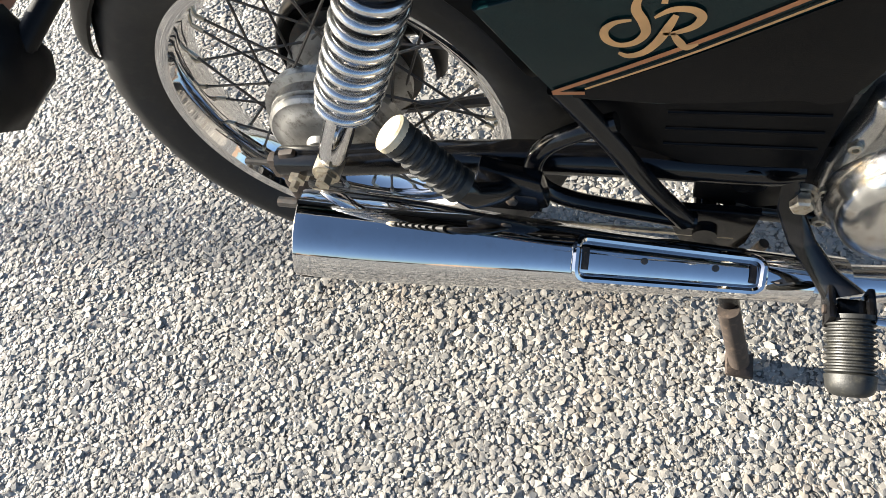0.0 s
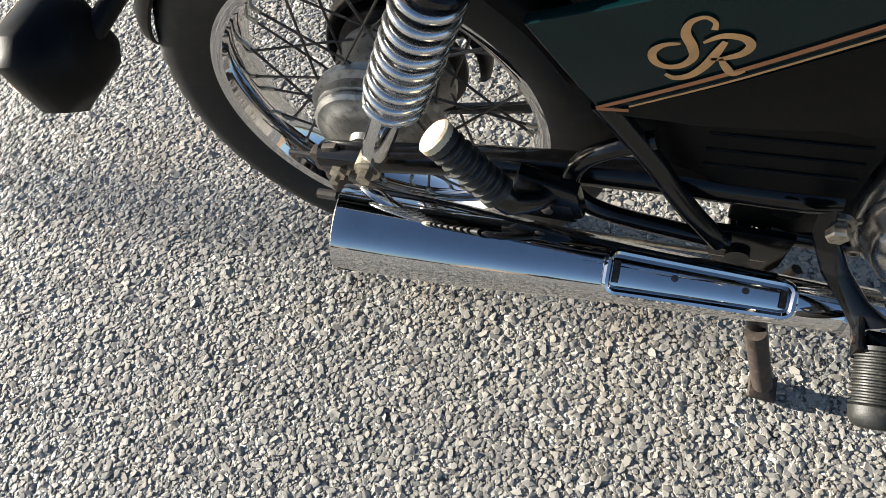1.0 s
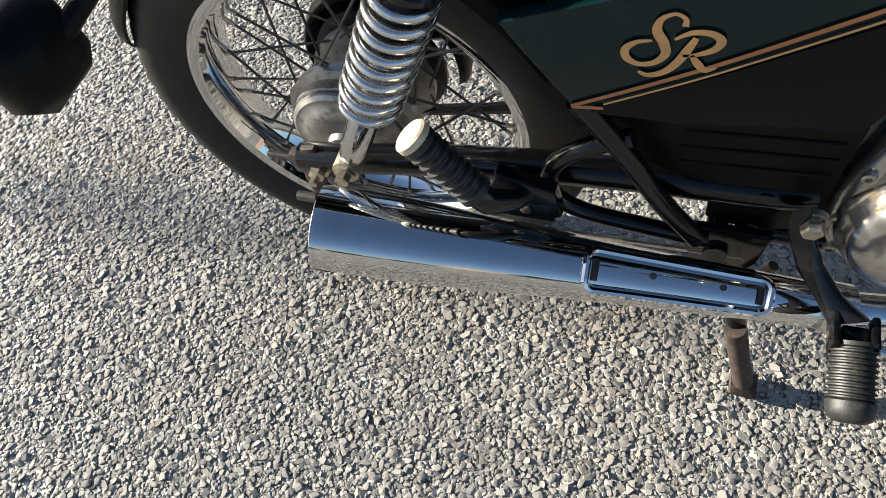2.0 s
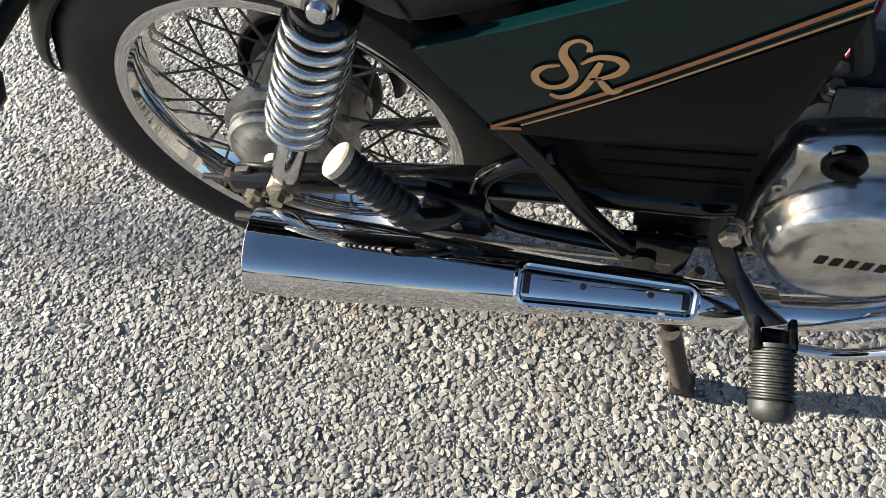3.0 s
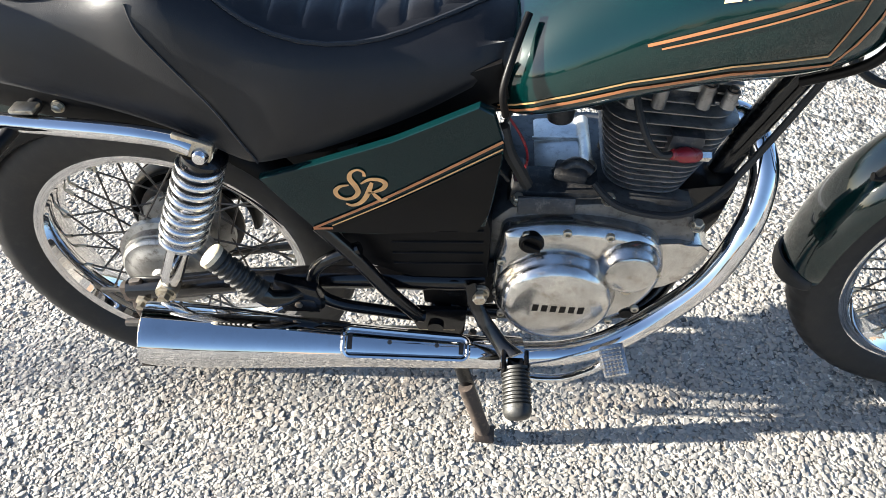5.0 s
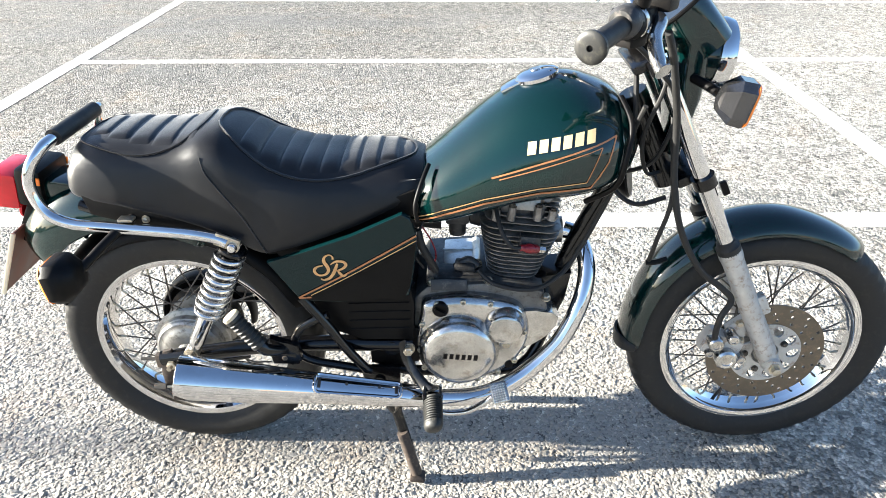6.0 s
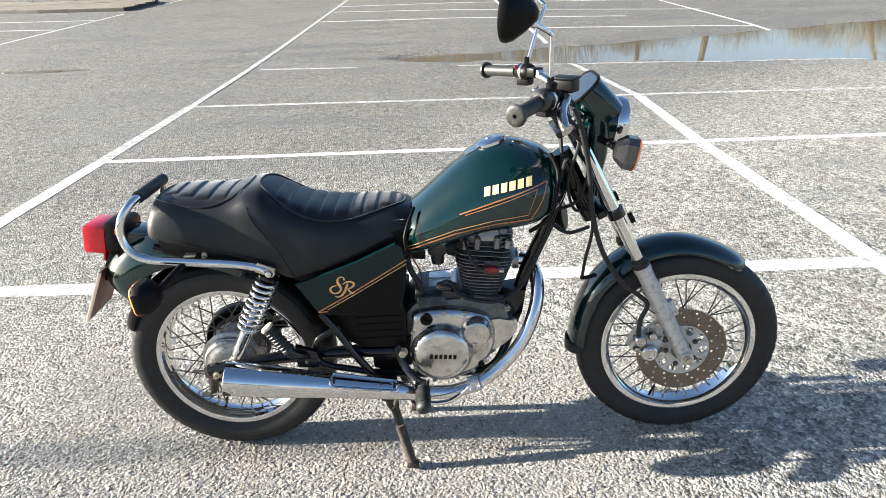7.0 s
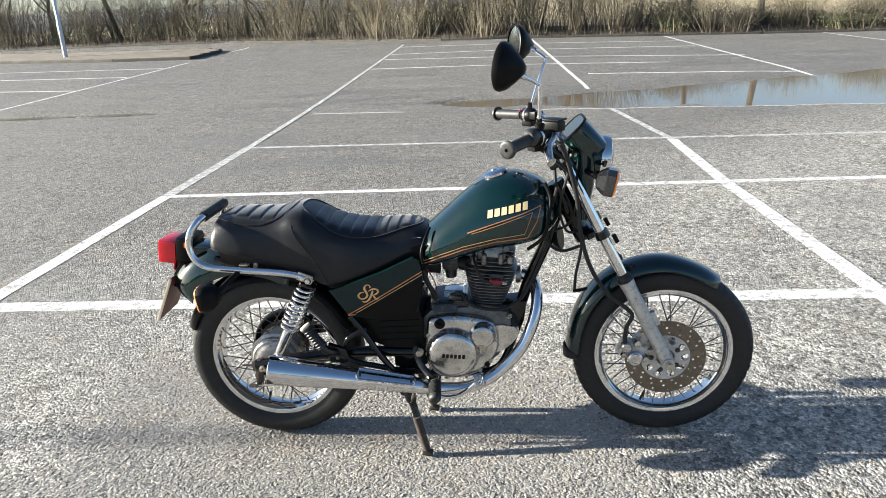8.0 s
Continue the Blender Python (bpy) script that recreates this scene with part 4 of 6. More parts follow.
def make_signal(at, facing, stalk_to, parent_label, body_mat, size, tall=0.95):
    """A faceted flasher on a short stalk."""
    f = Vector(facing).normalized()
    u = f.cross(Vector((0, 0, 1))).normalized()
    v = u.cross(f)
    at = Vector(at)
    rings = []
    for along, s in ((-0.024, 0.35), (-0.020, 0.60), (0.002, 0.98), (0.025, 1.0), (0.029, 0.97)):
        rings.append([at + f * along + u * size * s * sgn_pow(math.cos(2 * math.pi * (k + 0.5) / 8), 0.55) + v * size * tall * s * sgn_pow(math.sin(2 * math.pi * (k + 0.5) / 8), 0.55) for k in range(8)])
    body = part("turn_signal", loft(rings), body_mat, bike, parent_label, size > 0.04)
    rings = []
    for along, s in ((0.0292, 0.94), (0.033, 0.90), (0.0355, 0.76), (0.0365, 0.4)):
        rings.append([at + f * along + u * size * s * sgn_pow(math.cos(2 * math.pi * k / 24), 0.5) + v * size * tall * s * sgn_pow(math.sin(2 * math.pi * k / 24), 0.5) for k in range(24)])
    part("lens", loft(rings), orange_lens, body, "orange lens")
    part("stalk", tube([at - f * 0.01, at.lerp(Vector(stalk_to), 0.5), stalk_to], 0.009, 12), black_plastic, body)
    return body


for s in (-1, 1):
    make_signal((1.116, s * 0.165, 0.918), (1, s * 0.10, -0.22), (1.075, s * 0.075, 0.930), "smoky chrome front turn signal", smoked, 0.031, 1.35)
    make_signal((-0.078, s * 0.262, 0.612), (-1, 0, -0.12), (0.0, s * 0.12, 0.67), "black rear turn signal with an orange lens", black_plastic, 0.045)

# handlebar and controls
bar_pts = [(0.83, -0.345, 1.053), (0.905, -0.24, 1.062), (0.945, -0.185, 1.060), (0.985, -0.125, 1.035), (1.0, -0.075, 1.0), (1.0, 0, 0.992), (1.0, 0.075, 1.0), (0.985, 0.125, 1.035), (0.945, 0.185, 1.060), (0.905, 0.24, 1.062), (0.80, 0.375, 1.052)]
handlebar = part("handlebar", tube(bar_pts, 0.0112, 16), chrome, bike, "swept-back chrome handlebar")
for s in (-1, 1):
    a, b = Vector((0.836 if s < 0 else 0.812, s * (0.345 if s < 0 else 0.36), 1.053)), Vector((0.893, s * 0.256, 1.061))
    g = bmesh.new()
    pts = [a.lerp(b, i / 24) for i in range(25)]
    add_tube(g, pts, [0.0172 if i in (0, 1, 23, 24) else 0.0158 + 0.0009 * (i % 2) for i in range(25)], 20)
    if s < 0:
        grip = part("grip", g, rubber, handlebar, "ribbed black rubber grip")
    else:
        # paler rubber than the near grip: the sun's glare is put into its colour
        grip = part("grip", g, peg_rubber, handlebar, "ribbed rubber grip, lightened for the glare on it")
    end = (a - b).normalized()
    part("grip_end", lathe([(0, 0.008), (0, 0.0245), (0.006, 0.0250), (0.009, 0.022), (0.010, 0.016), (0.010, 0.005), (0.004, 0.004), (0.004, 0)], a, end, 24), peg_rubber, handlebar, "dusty flanged grip end")
    c = Vector((0.915, s * 0.228, 1.062))
    way = (b - a).normalized()
    sw = lathe([(-0.026, 0), (-0.026, 0.020), (-0.018, 0.025), (0.018, 0.025), (0.026, 0.020), (0.026, 0)], c, way, 20)
    add_box(sw, (0.035, 0.04, 0.03), Matrix.Translation(c + Vector((0.0, 0, -0.022))) @ pose(0, 0, 0, 0, 0, s * 52), 0.006)
    switch = part("switch_housing", sw, black_plastic, handlebar, "black switch housing")
    part("switch_ring", lathe([(-0.005, 0.0255), (-0.004, 0.027), (0.004, 0.027), (0.005, 0.0255)], c, way, 20), polished_alu, handlebar)
    for k in range(2):
        part("switch_button", rod(c + Vector((-0.02, -0.004 + k * 0.012, 0.012)), c + Vector((-0.031, -0.006 + k * 0.012, 0.017)), 0.005, 0.004, 10), black_plastic if k else red_cap, handlebar)
    px, py = 0.938, s * 0.192
    perch = box((0.040, 0.030, 0.026), pose(px, py, 1.066, 0, 0, s * 40), 0.005)
    part("lever_perch", perch, black_plastic, handlebar)
    lev = tube([(px + 0.0, py - s * 0.02, 1.066), (px + 0.026, py + s * 0.010, 1.060), (px + 0.010, py + s * 0.055, 1.040), (px + 0.010, py + s * 0.100, 1.012), (px + 0.014, py + s * 0.112, 1.006)], [0.0118] * 24 + [0.0105] * 7 + [0.0145, 0.0145], 12, 8, squash=0.8)
    part("lever", lev, polished_alu, handlebar, "polished aluminium lever")
# master cylinder on the right bar
part("master_cylinder", box((0.054, 0.044, 0.030), pose(0.968, -0.168, 1.084, 0, 0, -35), 0.006), black_plastic, handlebar, "black brake fluid reservoir")
part("reservoir_lid", box((0.058, 0.048, 0.006), pose(0.968, -0.168, 1.1022, 0, 0, -35), 0.002), black_plastic, handlebar)
part("throttle_drum", lathe([(-0.016, 0), (-0.016, 0.020), (-0.008, 0.026), (0.012, 0.026), (0.018, 0.020), (0.018, 0)], (0.900, -0.246, 1.066), (0.62, 0.79, 0.06), 24), engine_black, handlebar, "dark grey throttle housing")
part("choke_knob", lathe([(0, 0), (0, 0.012), (0.014, 0.014), (0.018, 0.010), (0.018, 0)], (0.925, -0.235, 1.086), (0, 0, 1), 16), black_plastic, handlebar)


def make_mirror(s, base, elbow, joint, head, facing, label):
    mir = part("mirror", tube([base, Vector(base).lerp(Vector(elbow), 0.6), Vector(elbow) + Vector((0, 0, -0.01)), Vector(elbow).lerp(Vector(joint), 0.12), joint], 0.0055, 12), chrome, bike, label)
    f = Vector(facing).normalized()
    shell = lathe([(0.006, 0.060), (0.004, 0.064), (-0.004, 0.065), (-0.020, 0.058), (-0.042, 0.038), (-0.060, 0.018), (-0.066, 0.010), (-0.066, 0)], head, f, 40)
    part("shell", shell, black_plastic, mir, "round black mirror shell")
    part("glass", lathe([(0.003, 0.061), (0.0035, 0)], head, f, 40), mirror_glass, mir, "round mirror glass")
    part("joint", lathe([(-0.012, 0.008), (0, 0.009), (0.014, 0.007)], joint, Vector(head) - Vector(joint), 14), chrome, mir)
    b = Vector(base)
    part("clamp_nut", lathe([(-0.03, 0.010), (0.0, 0.010), (0.002, 0.008), (0.022, 0.008), (0.024, 0.006)], b, (0, 0, 1), 6), black_plastic, mir)


make_mirror(-1, (0.925, -0.215, 1.090), (0.925, -0.225, 1.207), (0.875, -0.262, 1.235), (0.822, -0.285, 1.262), (-0.93, 0.33, 0.12), "right mirror with a black shell on a chrome stem")
make_mirror(1, (0.918, 0.220, 1.082), (0.972, 0.262, 1.245), (0.930, 0.290, 1.275), (0.872, 0.310, 1.292), (-0.92, -0.33, 0.10), "left mirror showing its glass on a chrome stem")

# fuel tank
SHIFT[0] = Vector((-0.026, 0, 0.008))
T_TOP = [(0.545, 0.735), (0.585, 0.765), (0.64, 0.812), (0.70, 0.862), (0.76, 0.903), (0.81, 0.922), (0.86, 0.926), (0.91, 0.914), (0.955, 0.892), (0.988, 0.850), (1.004, 0.80)]
T_BOT = [(0.545, 0.645), (0.58, 0.637), (0.64, 0.652), (0.70, 0.672), (0.78, 0.693), (0.88, 0.705), (0.94, 0.728), (0.978, 0.755), (1.004, 0.79)]
T_HALF = [(0.545, 0.095), (0.60, 0.128), (0.68, 0.145), (0.78, 0.156), (0.86, 0.160), (0.93, 0.152), (0.972, 0.118), (0.998, 0.062), (1.004, 0.035)]
T_WIDE = [(0.545, 0.668), (0.65, 0.705), (0.78, 0.760), (0.88, 0.790), (1.004, 0.795)]


def tank_ring(x, grow_by=0.0):
    return oval(x, lerp_table(T_TOP, x) + grow_by, lerp_table(T_BOT, x) - grow_by, lerp_table(T_HALF, x) + grow_by, lerp_table(T_WIDE, x), 2.05, 3.2, 56)


tank_xs = [0.545, 0.553] + list(np.linspace(0.565, 0.962, 34)) + [0.972, 0.980, 0.988, 0.995, 1.0, 1.004]
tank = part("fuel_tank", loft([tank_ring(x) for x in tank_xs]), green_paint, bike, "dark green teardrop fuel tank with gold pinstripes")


def tank_y(x, z, lift=0.0015):
    """The near side of the tank at x and z."""
    best = None
    ring = tank_ring(x, lift)
    for p, q in zip(ring, ring[1:] + ring[:1]):
        if p.y <= 0.02 and (p.z - z) * (q.z - z) <= 0 and abs(p.z - q.z) > 1e-9:
            t = (z - p.z) / (q.z - p.z)
            y = p.y + (q.y - p.y) * t
            best = y if best is None else min(best, y)
    return best if best is not None else -0.02


def decal(name, corners, material, parent, on, cells=8, label=""):
    """A patch between four corners in x and z, laid on a curved side."""
    a, b, c, d = (Vector((p[0], 0, p[1])) for p in corners)
    rows = []
    for i in range(cells + 1):
        row = []
        for k in range(3):
            p = a.lerp(b, i / cells).lerp(d.lerp(c, i / cells), k / 2)
            row.append(Vector((p.x, on(p.x, p.z), p.z)))
        rows.append(row)
    return part(name, loft(rows, cap=False, closed=False), material, parent, label)


def band(name, path, width, material, parent, on, lift=0.0):
    """A pinstripe of even width along a path in x and z."""
    for (xa, za), (xb, zb) in zip(path, path[1:]):
        n = Vector((-(zb - za), xb - xa)).normalized() * width / 2
        decal(name, [(xa - n.x, za - n.y), (xb - n.x, zb - n.y), (xb + n.x, zb + n.y), (xa + n.x, za + n.y)], material, parent, on, max(2, int(math.hypot(xb - xa, zb - za) / 0.02)))


# the maker's name becomes six plain blocks
for i in range(6):
    x = 0.776 + 0.0212 * i
    z = 0.8115 + 0.0046 * i
    decal("name_block", [(x, z), (x + 0.0155, z + 0.0034), (x + 0.0170, z + 0.0258), (x + 0.0015, z + 0.0224)], cream, tank, tank_y, 3)
band("pinstripe", [(0.712, 0.765), (0.80, 0.797), (0.938, 0.845)], 0.0032, bronze, tank, tank_y)
band("pinstripe", [(0.938, 0.845), (0.925, 0.800), (0.896, 0.748)], 0.003, bronze, tank, tank_y)
band("pinstripe", [(0.726, 0.763), (0.80, 0.788), (0.912, 0.828), (0.888, 0.762)], 0.002, bronze, tank, tank_y)
band("pinstripe", [(0.560, 0.653), (0.62, 0.682), (0.70, 0.713), (0.80, 0.738), (0.896, 0.749)], 0.0038, bronze, tank, tank_y)
band("pinstripe", [(0.560, 0.662), (0.62, 0.6915), (0.70, 0.7225), (0.80, 0.7485), (0.888, 0.7615)], 0.0022, gold, tank, tank_y)
cap_at, cap_up = Vector((0.800, 0, 0.921)), Vector((-0.27, 0, 0.963))
cap = part("filler_cap", lathe([(-0.006, 0.043), (0.001, 0.043), (0.003, 0.040), (0.006, 0.036), (0.008, 0.024), (0.009, 0.012), (0.009, 0)], cap_at, cap_up, 40), chrome, tank, "chrome hinged filler cap")
part("cap_hinge", box((0.044, 0.046, 0.008), pose(0.752, 0, 0.900, 0, -28, 0), 0.003), chrome, tank)
part("lock_cover", lathe([(0.009, 0.010), (0.011, 0.009), (0.011, 0)], cap_at, cap_up, 20), polished_alu, cap)
part("rear_trim", tube([(0.592, -0.085, 0.768), (0.576, -0.118, 0.735), (0.566, -0.134, 0.700), (0.570, -0.136, 0.668)], 0.0045, 10), black_plastic, tank, "black rubber trim between tank and seat")
part("tank_strap", tube([(0.955, -0.060, 0.893), (0.968, -0.118, 0.858), (0.958, -0.145, 0.80), (0.945, -0.140, 0.745), (0.90, -0.10, 0.695)], 0.006, 10), black_plastic, tank)

# seat
SHIFT[0] = Vector((-0.027, 0, 0.005))
S_TOP = [(-0.128, 0.765), (-0.118, 0.797), (-0.095, 0.815), (-0.05, 0.825), (0.05, 0.821), (0.11, 0.825), (0.155, 0.840), (0.195, 0.836), (0.235, 0.813), (0.28, 0.790), (0.35, 0.775), (0.43, 0.772), (0.50, 0.776), (0.555, 0.772), (0.590, 0.755), (0.605, 0.735)]
S_BOT = [(-0.128, 0.740), (-0.110, 0.722), (0.0, 0.698), (0.10, 0.672), (0.18, 0.645), (0.255, 0.606), (0.30, 0.612), (0.363, 0.630), (0.47, 0.668), (0.545, 0.702), (0.605, 0.725)]
S_HALF = [(-0.128, 0.085), (-0.118, 0.112), (-0.095, 0.126), (0.0, 0.134), (0.10, 0.138), (0.20, 0.146), (0.30, 0.150), (0.40, 0.142), (0.50, 0.125), (0.57, 0.105), (0.605, 0.080)]


def seat_ring(x, n=52):
    zt, zb, hy = lerp_table(S_TOP, x), lerp_table(S_BOT, x), lerp_table(S_HALF, x)
    sh = min(0.052, (zt - zb) * 0.45)
    half = [(0.0, zt), (0.30, zt - 0.001), (0.55, zt - 0.006), (0.72, zt - 0.016), (0.83, zt - 0.030), (0.90, zt - sh), (0.955, zt - sh - (zt - zb - sh) * 0.35), (0.99, zt - sh - (zt - zb - sh) * 0.7), (1.0, zb + 0.006), (0.985, zb), (0.93, zb + 0.004), (0.88, zb + min(0.055, (zt - zb) * 0.5)), (0.0, zb + min(0.065, (zt - zb) * 0.6))]
    near = [Vector((x, -hy * u, z)) for u, z in half]
    return near + [Vector((p.x, -p.y, p.z)) for p in near[-2:0:-1]]


seat = part("seat", loft([seat_ring(x) for x in list(np.linspace(-0.128, -0.09, 8)) + list(np.linspace(-0.08, 0.58, 56)) + [0.59, 0.6, 0.605]]), vinyl, bike, "black vinyl stepped dual seat with stitched pleats")


def seat_z(x, u):
    """The height of the seat's top at x, u of the half width out."""
    zt = lerp_table(S_TOP, x)
    return lerp_table([(0.0, zt), (0.30, zt - 0.001), (0.55, zt - 0.006), (0.72, zt - 0.016), (0.83, zt - 0.030), (0.92, zt - 0.056)], u)


def pleat(x0, x1, u_max):
    """One padded roll across the seat."""
    rows, n = [], 10
    for k in range(23):
        u = (2 * k / 22 - 1) * u_max
        row = []
        for i in range(n + 1):
            x = x0 + (x1 - x0) * i / n
            edge = min(1.0, (1 - abs(u) / u_max) * 5)
            puff = 0.0050 * math.sqrt(max(0.0, 1 - (2 * i / n - 1) ** 2)) * math.sqrt(max(edge, 0.0))
            row.append(Vector((x, u * lerp_table(S_HALF, x), seat_z(x, abs(u)) + puff - 0.0012)))
        rows.append(row)
    return loft(rows, cap=False, closed=False)


for i in range(8):
    x0 = 0.225 + 0.0385 * i
    part("pleat", pleat(x0, x0 + 0.037, (0.60, 0.66, 0.70, 0.72, 0.72, 0.70, 0.64, 0.52)[i]), vinyl, seat)
for i in range(5):
    x0 = -0.085 + 0.046 * i
    part("pleat", pleat(x0, x0 + 0.0445, (0.42, 0.56, 0.62, 0.64, 0.62)[i]), vinyl, seat)
pip = []
for i in range(40):
    a = 2 * math.pi * i / 40
    x = 0.370 + 0.195 * math.cos(a)
    u = 0.80 * sgn_pow(math.sin(a), 0.7)
    pip.append(Vector((x, u * lerp_table(S_HALF, x), seat_z(x, abs(u)) + 0.001)))
part("piping", add_tube(bmesh.new(), pip, 0.0028, 6, True), vinyl, seat, "raised seam piping")
pip = []
for i in range(40):
    a = 2 * math.pi * i / 40
    x = 0.020 + 0.128 * math.cos(a)
    u = 0.80 * sgn_pow(math.sin(a), 0.6)
    pip.append(Vector((x, u * lerp_table(S_HALF, x), seat_z(x, abs(u)) + 0.001)))
part("piping", add_tube(bmesh.new(), pip, 0.0024, 6, True), vinyl, seat, "raised seam piping")
seam = [Vector((x, -lerp_table(S_HALF, x) * u - 0.001, z)) for x, u, z in ((0.158, 0.86, 0.800), (0.166, 0.92, 0.772), (0.192, 0.955, 0.735), (0.228, 0.985, 0.685), (0.256, 1.0, 0.630), (0.268, 1.0, 0.606))]
part("piping", add_tube(bmesh.new(), smooth_path(seam, 6), 0.0014, 6), vinyl, seat)
for s in (-1, 1):
    skirt = slab([(-0.09, 0.722), (0.10, 0.676), (0.17, 0.650), (0.20, 0.615), (0.15, 0.612), (0.02, 0.652), (-0.08, 0.680)], s * 0.122 - 0.006, s * 0.122 + 0.006, 0.002)
    part("seat_rail", skirt, black_plastic, bike)
for s in (-1, 1):
    base = slab([(0.25, 0.612), (0.34, 0.640), (0.44, 0.682), (0.565, 0.728), (0.575, 0.680), (0.44, 0.630), (0.34, 0.596), (0.26, 0.582)], s * 0.112 - 0.004, s * 0.112 + 0.004, 0.002)
    part("seat_base", base, black_plastic, bike, "black seat base panel")
hexbolt(Vector((0.03, -0.130, 0.672)), (0, -1, 0), 0.006, 0.008, zinc, seat)

# side covers
SHIFT[0] = Vector((-0.025, 0, 0.003))
C_TOP = [(0.266, 0.594), (0.34, 0.618), (0.44, 0.655), (0.540, 0.700)]
cover_out = C_TOP + [(0.556, 0.690), (0.568, 0.650), (0.567, 0.622), (0.558, 0.560), (0.548, 0.512), (0.403, 0.498), (0.345, 0.500), (0.322, 0.506), (0.300, 0.542)]


def cover_y(x, z, lift=0.0012):
    return -0.165 + 0.10 * max(0.0, x - 0.42) ** 1.3 + 0.35 * max(0.0, 0.56 - z) ** 1.6 - lift


def domed_slab(outline, on, depth, sign=-1):
    """A plate whose near face follows a curved side, with rounded edges."""
    cx, cz = sum(p[0] for p in outline) / len(outline), sum(p[1] for p in outline) / len(outline)
    fine = []
    for (xa, za), (xb, zb) in zip(outline, outline[1:] + outline[:1]):
        n = max(1, int(math.hypot(xb - xa, zb - za) / 0.012))
        fine += [(xa + (xb - xa) * i / n, za + (zb - za) * i / n) for i in range(n)]
    rings = []
    for s, back in ((1.0, depth), (1.0, 0.004), (0.994, 0.0012), (0.985, 0.0), (0.8, 0.0), (0.6, 0.0), (0.4, 0.0), (0.2, 0.0), (0.02, 0.0)):
        ring = []
        for x, z in fine:
            px, pz = cx + (x - cx) * s, cz + (z - cz) * s
            ring.append(Vector((px, -sign * (on(px, pz, 0.0) + back), pz)))
        rings.append(ring)
    return loft(rings)


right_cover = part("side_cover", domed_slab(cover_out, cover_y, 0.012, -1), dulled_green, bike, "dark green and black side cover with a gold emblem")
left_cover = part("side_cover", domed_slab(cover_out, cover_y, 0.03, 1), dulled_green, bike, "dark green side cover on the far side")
rows = []
for i in range(17):
    t = i / 16
    xa, za = 0.338 + (0.566 - 0.338) * t, 0.5085 + (0.636 - 0.5085) * t
    row = []
    for k in range(9):
        zb = lerp_table([(0.336, 0.504), (0.400, 0.5015), (0.500, 0.508), (0.546, 0.516), (0.566, 0.63)], xa)
        z = za + (zb - za) * k / 8
        row.append(Vector((xa, cover_y(xa, z, 0.0012), z)))
    rows.append(row)
part("lower_panel", loft(rows, cap=False, closed=False), black_plastic, right_cover, "black lower panel")
band("pinstripe", [(0.322, 0.5105), (0.45, 0.5845), (0.567, 0.653)], 0.0038, bronze, right_cover, lambda x, z: cover_y(x, z, 0.002))
band("pinstripe", [(0.348, 0.5165), (0.45, 0.5755), (0.567, 0.6425)], 0.0020, gold, right_cover, lambda x, z: cover_y(x, z, 0.002))
band("pinstripe", [(0.322, 0.5095), (0.348, 0.5115)], 0.004, bronze, right_cover, lambda x, z: cover_y(x, z, 0.0022))


def ribbon(name, pts, widths, material, parent, on):
    """A flat stroke of swelling width laid on a side."""
    path = smooth_path([(x, 0, z) for x, z in pts], 8)
    n, left, right = len(path), [], []
    for i, p in enumerate(path):
        d = (path[min(i + 1, n - 1)] - path[max(i - 1, 0)]).normalized()
        w = lerp_table([(k / (len(widths) - 1), v) for k, v in enumerate(widths)], i / (n - 1)) / 2
        a, b = p + Vector((-d.z, 0, d.x)) * w, p - Vector((-d.z, 0, d.x)) * w
        left.append(Vector((a.x, on(a.x, a.z), a.z)))
        right.append(Vector((b.x, on(b.x, b.z), b.z)))
    part(name, loft([left, right], cap=False, closed=False), material, parent)


# the model mark becomes a plain gold scroll
on_cover = lambda x, z: cover_y(x, z, 0.0022)


ribbon("emblem_curl", [(0.4005, 0.6040), (0.4000, 0.6105), (0.3930, 0.6140), (0.3845, 0.6090), (0.3825, 0.5990), (0.3880, 0.5880), (0.3900, 0.5780), (0.3830, 0.5690), (0.3720, 0.5665), (0.3635, 0.5715), (0.3620, 0.5800), (0.3690, 0.5870), (0.3800, 0.5895)], [0.0045, 0.0035, 0.0030, 0.0045, 0.0070, 0.0075, 0.0065, 0.0050, 0.0045, 0.0060, 0.0060, 0.0040, 0.0020], gold, right_cover, on_cover)
ribbon("emblem_curl", [(0.3950, 0.5920), (0.4060, 0.5990), (0.4190, 0.5990), (0.4255, 0.5930), (0.4215, 0.5850), (0.4100, 0.5790), (0.4020, 0.5775)], [0.0020, 0.0045, 0.0055, 0.0065, 0.0055, 0.0035, 0.0020], gold, right_cover, on_cover)
ribbon("emblem_curl", [(0.4090, 0.5945), (0.4045, 0.5830), (0.3985, 0.5700), (0.3900, 0.5600), (0.3795, 0.5560), (0.3725, 0.5590)], [0.0040, 0.0065, 0.0065, 0.0055, 0.0045, 0.0025], gold, right_cover, on_cover)
ribbon("emblem_curl", [(0.4080, 0.5785), (0.4130, 0.5710), (0.4185, 0.5655), (0.4260, 0.5690)], [0.0030, 0.0060, 0.0050, 0.0020], gold, right_cover, on_cover)

# battery box and air box below the cover
airbox = part("air_box", domed_slab([(0.325, 0.525), (0.545, 0.525), (0.556, 0.47), (0.552, 0.375), (0.44, 0.372), (0.372, 0.40), (0.345, 0.455)], lambda x, z, l=0.0: -0.122 - l, 0.20, -1), black_plastic, bike, "black plastic air box")
for i in range(4):
    z = 0.402 + 0.022 * i
    part("air_box_rib", rod((0.415, -0.1225, z), (0.545, -0.1225, z + 0.004), 0.0018, None, 6), black_plastic, airbox)

